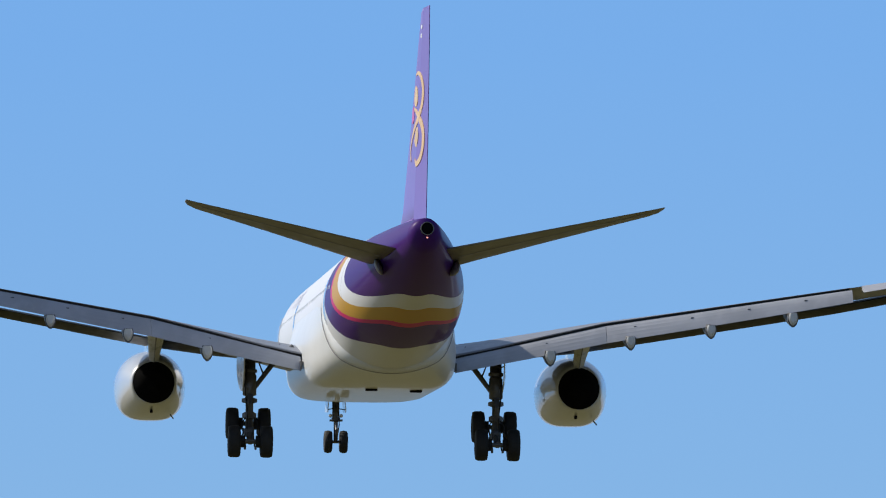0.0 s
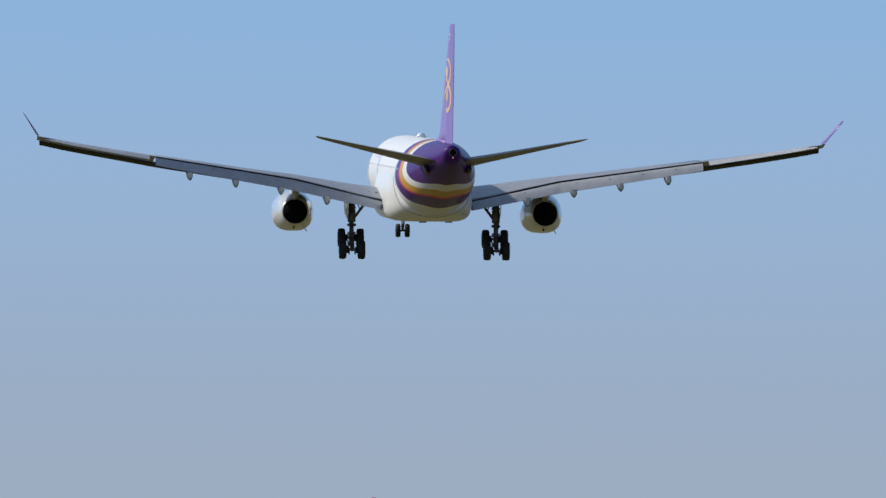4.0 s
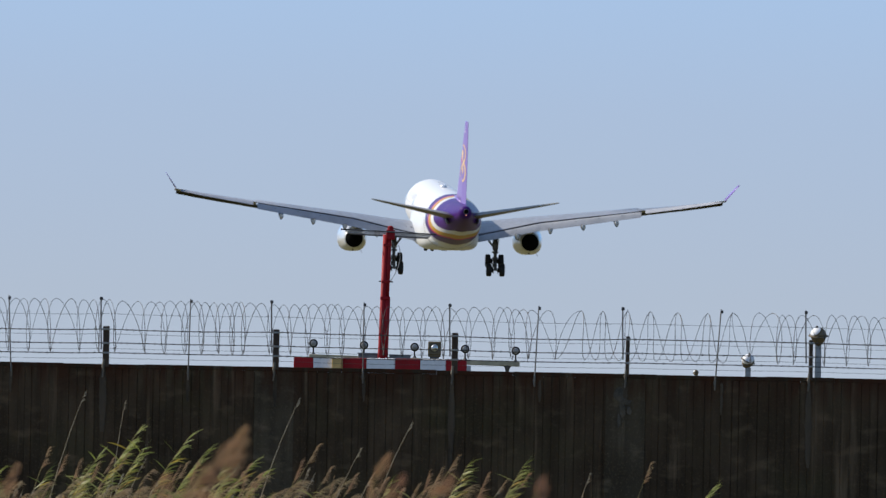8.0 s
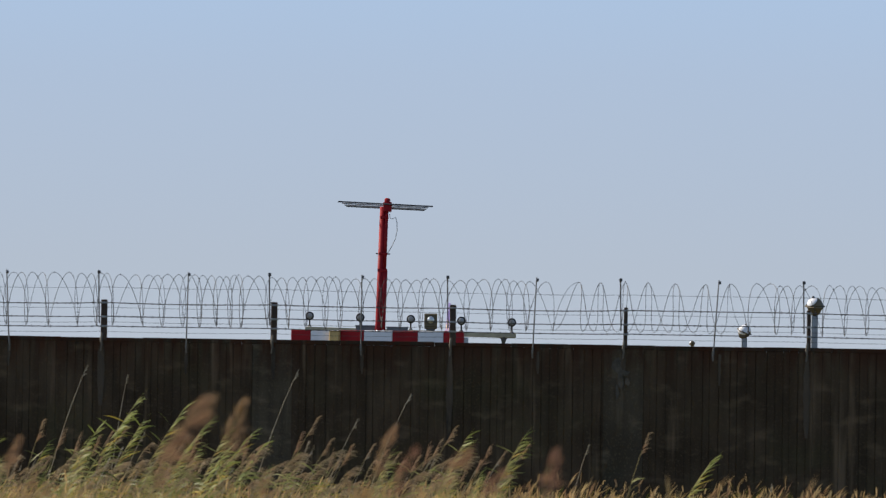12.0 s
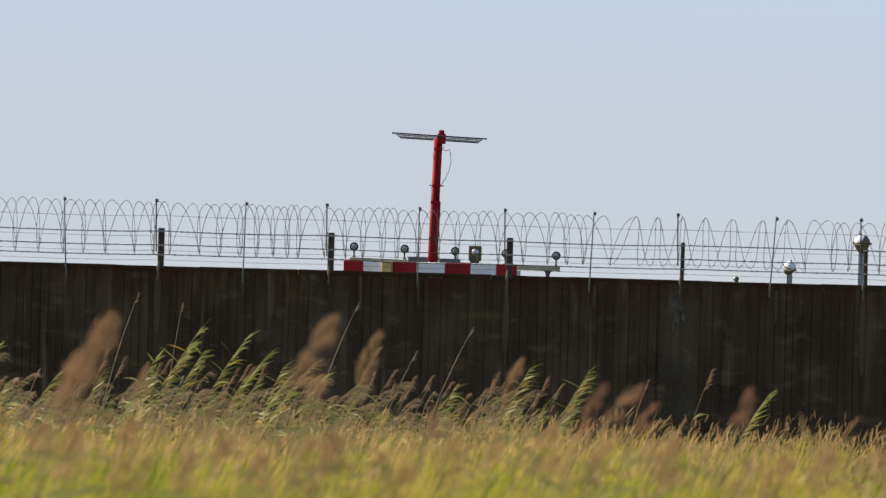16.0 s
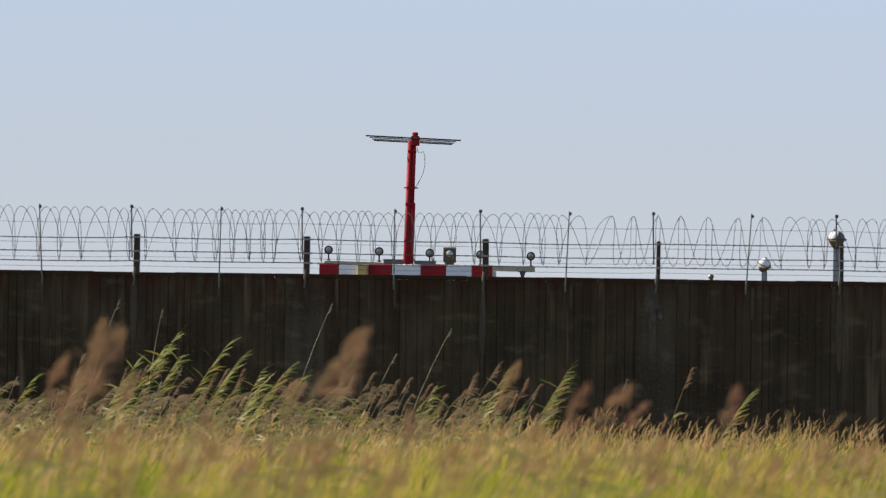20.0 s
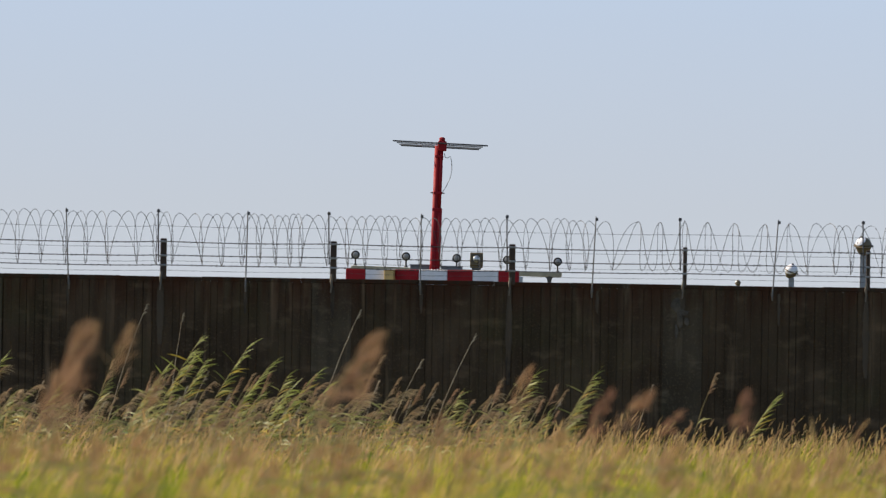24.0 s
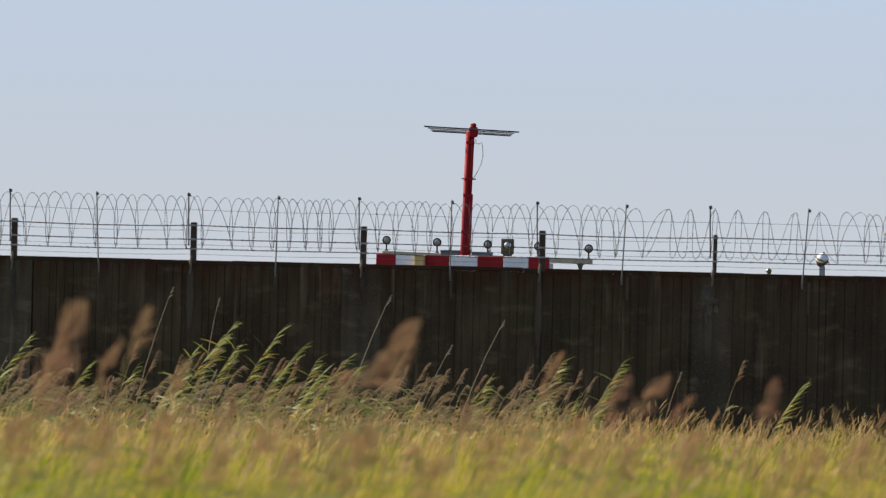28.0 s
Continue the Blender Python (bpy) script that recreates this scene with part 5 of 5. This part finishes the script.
def plume_reed(x, y, top, length, lean, width, rng, tone):
    """A tall reed whose wide feathery plume streams down the wind; top is the plume's height."""
    lean = radians(lean)
    foot = x - length * math.sin(lean) * 0.95 - 0.16
    p = thing("reed", LAB["soft"], "reed", Matrix.Translation((foot, y, 0)), "reeds near the camera")
    end = Vector((x - foot, 0, top))
    start = end - Vector((length * math.sin(lean) * 0.95, 0, length * math.cos(lean)))
    mid = start.lerp(end, 0.5) + Vector((-0.10 * length * math.cos(lean), 0, 0.10 * length * math.sin(lean)))

    def axis(t):
        return start * (1 - t) ** 2 + mid * 2 * t * (1 - t) + end * t * t
    stalk = [Vector((0, 0, 0)), Vector((0.02, 0, start.z * 0.5)), Vector((0.09, 0, start.z * 0.85)), start, axis(0.5), axis(0.9)]
    part("stalk", tube(stalk, [0.006, 0.006, 0.005, 0.004, 0.003, 0.0015], 5), M_REEDSTEM, p)
    bm = bmesh.new()
    for k in range(int((34 if top < 1.75 else 38) * (length / 0.5) ** 0.5 * (1.4 if width > 0.15 else 1.0))):
        # each tuft is a spray of fine strands
        t0, len_t = rng.random() ** 0.85 * 0.84, rng.uniform(0.16, 0.36)
        off0, flare0, deep = rng.uniform(-0.5, 0.68) * width, rng.uniform(-0.2, 0.75) * width, rng.gauss(0, 0.3) * width
        for j in range(rng.choice((2, 3, 4, 5))):
            ta = min(0.9, max(0.0, t0 + rng.uniform(-0.04, 0.04)))
            tb = min(1.0, ta + len_t * rng.uniform(0.6, 1.1))
            off, flare = off0 + rng.gauss(0, 0.07) * width, (flare0 + rng.gauss(0, 0.12) * width) * (1.1 - tb)
            pts = []
            for u in (0, 0.35, 0.7, 1):
                t = ta + (tb - ta) * u
                d0 = (axis(t + 0.02) - axis(t)).normalized()
                body = max(0.0, math.sin(math.pi * (0.10 + 0.84 * t))) ** 0.8
                shift = off * body * (0.3 + 0.7 * u) + flare * u * u
                pts.append(axis(t) + Vector((d0.z, 0, -d0.x)) * shift + Vector((0, deep * body * u, -0.25 * abs(flare) * u * u)))
            w = rng.uniform(0.0028, 0.0068)
            ribbon(bm, pts, (w * 0.35, w * 0.8, w, w * 0.3), Vector((rng.uniform(-1, 1), rng.uniform(-0.3, 0.3), rng.uniform(-1, 1))).normalized())
    part("plume", bm, tone, p, "wide feathery brown plume")
    for k in range(4 if top > 1.75 else 7):
        z = start.z * (0.55 + (0.11 if top > 1.75 else 0.062) * k)
        L, s = rng.uniform(0.25, 0.42), rng.choice((1, 1, 1, -1))
        q = Vector((0.03 + 0.05 * k * 0.3, 0, z))
        bm = bmesh.new()
        up = rng.uniform(0.3, 0.9)
        ribbon(bm, [q + Vector((s * L * u, 0.1 * L * u, L * (up * u - 0.35 * u * u))) for u in (0, 0.3, 0.65, 1)], (0.008, 0.018, 0.015, 0.001), Vector((0.1, 0.5, 0.8)).normalized())
        part("leaf", bm, M_REEDLEAF, p)
    return p


def thicket(name, label, placed):
    """Many reeds that nobody could count, joined: copies of the reeds given, each under its own transform."""
    cos, loops, totals, slots, mats = [], [], [], [], []
    at = 0
    for src, m in placed:
        for child in src.children:
            me = child.data
            v = np.empty(len(me.vertices) * 3)
            me.vertices.foreach_get("co", v)
            cos.append(v.reshape(-1, 3) @ np.array(m.to_3x3()).T + np.array(m.translation))
            idx, tot = np.empty(len(me.loops), int), np.empty(len(me.polygons), int)
            me.loops.foreach_get("vertex_index", idx)
            me.polygons.foreach_get("loop_total", tot)
            loops.append(idx + at)
            totals.append(tot)
            at += len(me.vertices)
            if me.materials[0] not in mats:
                mats.append(me.materials[0])
            slots.append(np.full(len(tot), mats.index(me.materials[0])))
    cos, loops, totals, slots = (np.concatenate(a) for a in (cos, loops, totals, slots))
    me = bpy.data.meshes.new(name)
    me.vertices.add(len(cos))
    me.vertices.foreach_set("co", cos.reshape(-1))
    me.loops.add(len(loops))
    me.loops.foreach_set("vertex_index", loops)
    me.polygons.add(len(totals))
    me.polygons.foreach_set("loop_start", np.concatenate(([0], np.cumsum(totals)[:-1])))
    for q in mats:
        me.materials.append(q)
    me.polygons.foreach_set("material_index", slots)
    me.update(calc_edges=True)
    return tagged(new(name, me), label, "reeds", kind="stuff")


rng = random.Random(11)
swaying = []
LAB = {"nodding": "drab reed with hanging brown plume before the wall", "leafy": "green leafy reed bent by the wind before the wall", "plumed": "reed with drooping brown plume before the wall", "dry": "dry thin reed stalk with small pale plume", "soft": "tall brown-plumed reed near the camera swaying in wind"}
# reeds that stand out before the wall: kind, x, y, height, lean
KEY = [("dry", -4.77, 135, 3.07, 0.22), ("dry", -1.63, 134, 3.05, 0.26), ("dry", 0.07, 132, 2.71, 0.30), ("dry", -0.61, 134, 2.31, 0.30), ("leafy", -3.84, 130, 2.74, 0.28), ("leafy", -3.15, 129, 2.58, 0.30), ("leafy", -2.26, 128, 2.20, 0.38), ("dry", 3.18, 134, 1.96, 0.20), ("plumed", 3.83, 128, 2.02, 0.22), ("leafy", 4.75, 132, 1.92, 0.30), ("plumed", 0.72, 127, 2.10, 0.35), ("plumed", 1.45, 126, 1.83, 0.25), ("dry", -3.78, 137, 2.93, 0.10), ("leafy", -6.87, 130, 2.34, 0.35), ("plumed", -4.82, 128, 2.06, 0.20), ("leafy", -5.80, 131, 1.96, 0.30), ("plumed", -4.05, 126, 1.87, 0.25), ("leafy", -2.33, 126, 1.96, 0.30), ("plumed", 0.23, 122, 1.59, 0.30), ("plumed", 5.30, 128, 1.33, 0.10), ("dry", 6.01, 130, 1.40, 0.10), ("plumed", -0.53, 124, 1.80, 0.30), ("leafy", -7.64, 131, 2.25, 0.30), ("leafy", -4.08, 131, 2.52, 0.34), ("leafy", -3.62, 129, 2.36, 0.26), ("leafy", -2.92, 130, 2.34, 0.34), ("leafy", -1.98, 129, 2.06, 0.36), ("leafy", -4.35, 130, 2.24, 0.30)]
for kind, x, y, h, lean in KEY:
    if kind == "leafy":
        x, lean = x - 0.10 * h, lean + 0.12
    swaying.append(reed(kind, h, lean, rng, LAB[kind], "reeds before the wall", Matrix.Translation((x, y, 0)), 1.1))
# plumed reeds nearer the camera: x, y, top, plume length, lean, plume width
NEAR = [(-1.48, 45, 2.22, 0.67, 27, 0.22), (-0.21, 45, 2.21, 0.50, 40, 0.155), (-0.217, 63, 2.28, 0.49, 20, 0.135), (-1.69, 46, 2.06, 0.32, 25, 0.09), (0.96, 44, 1.93, 0.29, 28, 0.075), (1.24, 47, 1.95, 0.36, 42, 0.1), (1.67, 44, 1.94, 0.28, 20, 0.10), (1.39, 48, 1.84, 0.24, 40, 0.075), (0.81, 60, 2.1, 0.42, 22, 0.13), (-1.71, 60, 1.98, 0.3, 28, 0.1), (-1.01, 46, 1.77, 0.2, 25, 0.09), (0.13, 48, 1.8, 0.21, 15, 0.08), (-0.54, 55, 1.93, 0.31, 22, 0.13), (-1.43, 45, 2.22, 0.34, 25, 0.12), (-2.68, 46, 2.06, 0.49, 25, 0.14)]
near_reeds = [plume_reed(*row, rng, M_REDPLUME if k in (4, 6, 7) else M_SOFTPLUME) for k, row in enumerate(NEAR)]
# lower ones, only their tops clear of the grass
low = []
for k in range(12):
    y = rng.uniform(38, 44)
    top = 1.9 - y * rng.uniform(0.004, 0.0095)
    low.append((top, plume_reed(-2.2 + 0.42 * k + rng.uniform(-0.15, 0.15), y, top, rng.uniform(0.26, 0.32), rng.uniform(18, 30), rng.uniform(0.14, 0.17), rng, M_SEED)))
swaying += near_reeds + [ob for top, ob in low]
for i in range(64):
    top, src = rng.choice(low)
    y = rng.uniform(42, 78)
    x = rng.uniform(-0.055 * y - 0.6, 0.062 * y + 0.6)
    drop = rng.uniform(70, 215) / 15800 * y
    s = (1.9 - drop) / top
    copy = copy_thing(src, Matrix.Translation((x, y, 0)) @ pose(0, 0, 0, 0, rng.uniform(-4, 8), rng.uniform(-25, 25)))
    copy.scale = (s, s, s)
kinds = [reed(k, 1.7 + 0.09 * i, 0.16 + 0.03 * i, rng, LAB[k], "reeds before the wall", Matrix.Translation((-8.2 + 1.15 * i, 134 - i, 0))) for i, k in enumerate(("leafy", "plumed", "dry", "plumed", "dry", "leafy", "plumed"))]
filler = []
for i in range(300):
    x = rng.choice((-8.6, -7.0, -5.3, -4.2, -3.4, -2.4, -1.2, 0.3, 1.6)) + rng.gauss(0, 0.55) if i % 10 < 8 else rng.uniform(1, 11)
    s = rng.triangular(0.58, 1.08, 0.70) * (1.0 if x < 2 else 0.62)
    filler.append((rng.choice(kinds), Matrix.Translation((x, rng.uniform(116, 138), 0)) @ pose(0, 0, 0, 0, rng.uniform(-3, 7), rng.uniform(-35, 35)) @ Matrix.Scale(s, 4)))
# a thicket of drab nodding reeds, thickest at its foot
nods = [nodding_reed(1.55 + 0.10 * i, 0.10 + 0.04 * i, rng, Matrix.Translation((-7.6 + 2.1 * i, 131 - i, 0))) for i in range(5)]
for i in range(300):
    x = rng.choice((-7.9, -6.2, -5.5, -4.7, -3.9, -3.1, -2.2, -1.3, -0.4, 0.5, 1.4, 2.2)) + rng.gauss(0, 0.45)
    s = rng.triangular(0.74, 1.22, 0.90) * float(np.interp(x, [-8, 0.5, 3], [1.0, 0.95, 0.72]))
    filler.append((rng.choice(nods), Matrix.Translation((x, rng.uniform(117, 136), 0)) @ pose(0, 0, 0, 0, rng.uniform(-7, 9), rng.uniform(-65, 65)) @ Matrix.Scale(s, 4)))
thicket("reed_thicket", "thicket of green and drab brown reeds before the wall", filler[::2] + filler[1::4])
for src, m in filler[3::4]:
    copy = copy_thing(src, Matrix.Translation(m.translation))
    copy.matrix_basis = m


# ---- meadow ----
def blades(name, n, material, seed, heads, tall=False):
    """Many blades in one mesh, each a tapering bent ribbon; tall ones stand nearer, up to the chest."""
    g = np.random.default_rng(seed)
    y0, y1, power = (44, 74, 0.8) if tall else (62, 139.2, 0.38 if heads else 0.75)
    y = y0 + (y1 - y0) * g.random(n) ** power
    lo, hi = -0.058 * y - 1.4, 0.066 * y + 2.4
    x = lo + (hi - lo) * g.random(n)
    # stems gather in tufts
    gap = 0.55 if tall else 0.45
    tx, ty = np.round(x / gap), np.round(y / 3.0)
    jitter = np.modf(np.sin(tx * 12.9898 + ty * 78.233) * 43758.5453)[0]
    x = np.where(g.random(n) < (0.9 if tall else 0.78), (tx + 0.45 * jitter) * gap + 0.075 * g.standard_normal(n), x)
    patch = np.sin(x * 0.9 + 1.7 * np.sin(y * 0.21)) * 0.5 + np.sin(y * 0.33 + x * 0.37) * 0.5
    clump = jitter
    spread = 0.15 * g.standard_normal(n).clip(-2, 2.3)
    if tall:
        h = 1.9 - y * (0.0108 - 0.0016 * patch - 0.0022 * clump) + 0.10 * g.standard_normal(n).clip(-2, 1.6) - 0.05
    else:
        h = (0.83 + 0.12 * patch + 0.36 * clump + spread) * np.interp(y, [112, 124], [1.0, 0.93])
    if heads:
        h += 0.08
    lean = 0.24 + 0.13 * g.standard_normal(n)
    side = 0.10 * g.standard_normal(n)
    turn = g.random(n) * np.pi
    if heads:
        L = g.uniform(0.14, 0.30, n)
        base = np.stack([x + lean * h, y + side * h, h * 0.98], 1)
        rows = [(0.0, 0.3), (0.35, 1.0), (0.7, 0.8), (1.0, 0.12)]
        w = g.uniform(0.009, 0.024, n)
        dx, dz = g.uniform(-0.15, 0.6, n), g.uniform(0.5, 1.0, n)
        cen = [base + np.stack([dx * L * s, side * L * s, dz * L * s - 0.2 * L * s * s], 1) for s, _ in rows]
    else:
        rows = [(0.0, 1.0), (0.45, 0.9), (0.78, 0.65), (1.0, 0.06)]
        w = g.uniform(0.009, 0.028, n)
        curl = g.uniform(0.0, 0.18, n)
        cen = [np.stack([x + (lean * s + curl * s**3) * h, y + side * h * s, h * (s - 0.3 * curl * s**3)], 1) for s, _ in rows]
    ax = np.stack([np.cos(turn), np.sin(turn) * 0.6, 0.25 * np.sin(turn * 3)], 1)
    v = np.empty((n, 8, 3))
    for k, (c, (s, ww)) in enumerate(zip(cen, rows)):
        v[:, 2 * k] = c - ax * (w * ww / 2)[:, None]
        v[:, 2 * k + 1] = c + ax * (w * ww / 2)[:, None]
    quad = np.array([[0, 1, 3, 2], [2, 3, 5, 4], [4, 5, 7, 6]])
    f = (np.arange(n)[:, None, None] * 8 + quad[None]).reshape(-1)
    me = bpy.data.meshes.new(name)
    me.vertices.add(n * 8)
    me.vertices.foreach_set("co", v.reshape(-1))
    me.loops.add(len(f))
    me.loops.foreach_set("vertex_index", f)
    me.polygons.add(len(f) // 4)
    me.polygons.foreach_set("loop_start", np.arange(0, len(f), 4))
    me.update(calc_edges=True)
    me.materials.append(material)
    return new(name, me)


tagged(blades("meadow_grass", 105000, M_GRASS, 3, False), "tall yellow-green meadow grass bent by wind", "grass", kind="stuff")
tagged(blades("seed_heads", 24000, M_SEED, 4, True), "tan seed heads over the meadow grass", "grass", kind="stuff")
tagged(blades("tall_grass", 9000, M_TALLGRASS, 5, False, True), "chest-high yellow-green grass near the camera", "grass", kind="stuff")
tagged(blades("tall_seed_heads", 1300, M_SEED, 6, True, True), "tan seed heads over chest-high grass", "grass", kind="stuff")

# ---- pieces of the wall ----
PILASTERS = (-12.3, -6.72, -1.243, 4.268, 9.95)
rng = random.Random(33)
for x in PILASTERS:
    z = 0.0
    while z < COPE - 0.2:
        top = z + rng.uniform(0.34, 0.5)
        top = COPE - 0.066 if top > COPE - 0.25 else top
        part("pilaster_block", box(x - 0.02, WALL_Y - 0.012, (z + top) / 2, 0.62, 0.058 + rng.uniform(0, 0.006), top - z - 0.002, 0.003), M_PILASTER, wall, "worn concrete pilaster block")
        z = top
patch = bmesh.new()
for lay, (cx, cz, rx, rz) in enumerate(((4.17, 3.33, 0.10, 0.11), (4.26, 3.20, 0.09, 0.05), (4.20, 3.08, 0.05, 0.13), (4.31, 3.07, 0.04, 0.06), (4.15, 2.90, 0.03, 0.12))):
    rings = []
    for lift, size in ((0.0, 1.0), (0.005, 0.8)):
        rings.append([(cx + rx * size * (1 + 0.3 * rng.uniform(-1, 1)) * math.cos(a), WALL_Y - 0.049 - 0.007 * lay - lift, cz + rz * size * (1 + 0.3 * rng.uniform(-1, 1)) * math.sin(a)) for a in (2 * math.pi * q / 11 for q in range(11))])
    loft(rings, True, patch)
part("mortar_patch", patch, M_MORTAR, wall, "pale mortar patch")
rng = random.Random(21)
shapes = {}


def board_mesh(w, z0, z1, key):
    if key not in shapes:
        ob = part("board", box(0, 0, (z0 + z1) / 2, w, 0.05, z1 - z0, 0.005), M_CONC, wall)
        shapes[key] = ob.data
        return ob
    ob = new("board", shapes[key])
    ob.parent = wall
    return ob


x = -10.4
while x < 11.2:
    k = rng.choice((0, 1, 1, 2, 3))
    w = (0.10, 0.125, 0.14, 0.17)[k]
    cx = x + w / 2
    x += w + rng.choice((0.001, 0.002, 0.004, 0.006, 0.008))
    if any(abs(cx - q) < 0.30 for q in PILASTERS):
        continue
    ob = board_mesh(w, 0.0, COPE - 0.065, k)
    ob.location = (cx, WALL_Y - 0.012 + rng.uniform(-0.0015, 0.0015), 0)
x = -12.0
while x < 13.0:
    w = rng.uniform(0.9, 1.7)
    part("coping_stone", box(x + w / 2, WALL_Y + 0.10, COPE - 0.034 + rng.uniform(-0.006, 0.006), w - 0.004, 0.302, 0.066, 0.008), M_COPING, wall, "rust-stained coping")
    x += w
part("coping_stone", box(-46, WALL_Y + 0.10, COPE - 0.06, 67.9, 0.274, 0.125, 0.02), M_COPING, wall)
part("coping_stone", box(47.5, WALL_Y + 0.10, COPE - 0.06, 67, 0.274, 0.125, 0.02), M_COPING, wall)


def stain_run(x, length, width, seed):
    """A tapering run of lime and rust below a post."""
    g = random.Random(seed)
    bm = bmesh.new()
    rows = []
    for k in range(9):
        t = k / 8
        w = width * (0.35 + 0.5 * math.sin(math.pi * (0.15 + 0.8 * t))) * g.uniform(0.7, 1.2)
        c, z = x + g.uniform(-0.004, 0.004), WALL_TOP - 0.14 - length * t
        rows.append([(c - w / 2, WALL_Y - 0.056, z), (c + w / 2, WALL_Y - 0.056, z), (c + w / 2, WALL_Y - 0.03, z), (c - w / 2, WALL_Y - 0.03, z)])
    part("stain_run", loft(rows), M_STAIN, wall, "brown run of lime and rust")


for i, (x, length, width) in enumerate(((-9.5, 0.7, 0.10), (-6.72, 0.8, 0.09), (-3.95, 0.95, 0.13), (-1.25, 0.5, 0.08), (0.14, 0.4, 0.06), (1.52, 1.5, 0.12), (2.9, 0.35, 0.06), (4.24, 0.35, 0.10), (5.75, 0.5, 0.06), (7.12, 1.3, 0.12), (-2.62, 0.45, 0.06), (-5.4, 0.35, 0.06))):
    stain_run(x, length, width, 70 + i)


# ---- what moves ----
def jet_pose(x, y, z, heading, pitch, roll):
    return Matrix.Translation((x, y, z)) @ Euler((0, 0, radians(-heading))).to_matrix().to_4x4() @ Euler((radians(pitch), 0, 0)).to_matrix().to_4x4() @ Euler((0, radians(roll), 0)).to_matrix().to_4x4()


def motions():
    walk(jet, [(t, jet_pose(*v)) for t, *v in FLIGHT])
    # the two largest plumes: sideways shift of the plume in metres, time by time
    bends = {0: [(0, 0), (13, 0), (14, 0.05), (15, -0.085), (16, 0), (17, 0.02), (18, 0.06), (19, 0.105), (19.5, 0.06), (20, 0.09), (20.5, 0.06), (21, 0.17), (22, 0.0), (24, -0.17), (25, -0.06), (26, -0.015), (27, 0.02), (28, -0.33)],
             1: [(0, 0.4), (6, 0.4), (7, 0.40), (8, 0.38), (9, 0.40), (10, 0.35), (11, 0.27), (12.5, 0.05), (14, -0.18), (15, -0.25), (16, -0.14), (17, -0.08), (18, 0.165), (18.5, -0.03), (19, -0.10), (19.5, 0.13), (20, 0.08), (20.5, 0.38), (21, 0.32), (22, -0.1), (24, 0.04), (25, -0.06), (26, -0.085), (27, -0.01), (28, 0.11)]}
    for k, rows in bends.items():
        ob = near_reeds[k]
        m = ob.matrix_basis.copy()
        walk(ob, [(t, m @ pose(0, 0, 0, 0, math.degrees(math.asin(v / NEAR[k][2])), 0)) for t, v in rows])
    gust = random.Random(8)
    for ob in swaying:
        if ob in near_reeds[:2]:
            continue
        m, a, b = ob.matrix_basis.copy(), gust.uniform(0, 6.28), gust.uniform(1.7, 2.6)
        near = m.translation.y < 100
        size = 1.3 if near else 1.0
        rows = [(k / 2, m @ pose(0, 0, 0, 0.5 * size * math.sin(b * 0.7 * k / 2 + a), size * (0.7 * math.sin(b * k / 2 + a) + 0.4 * math.sin(0.45 * k / 2 + 2 * a)), 0)) for k in range(57)]
        walk(ob, rows)


motions()
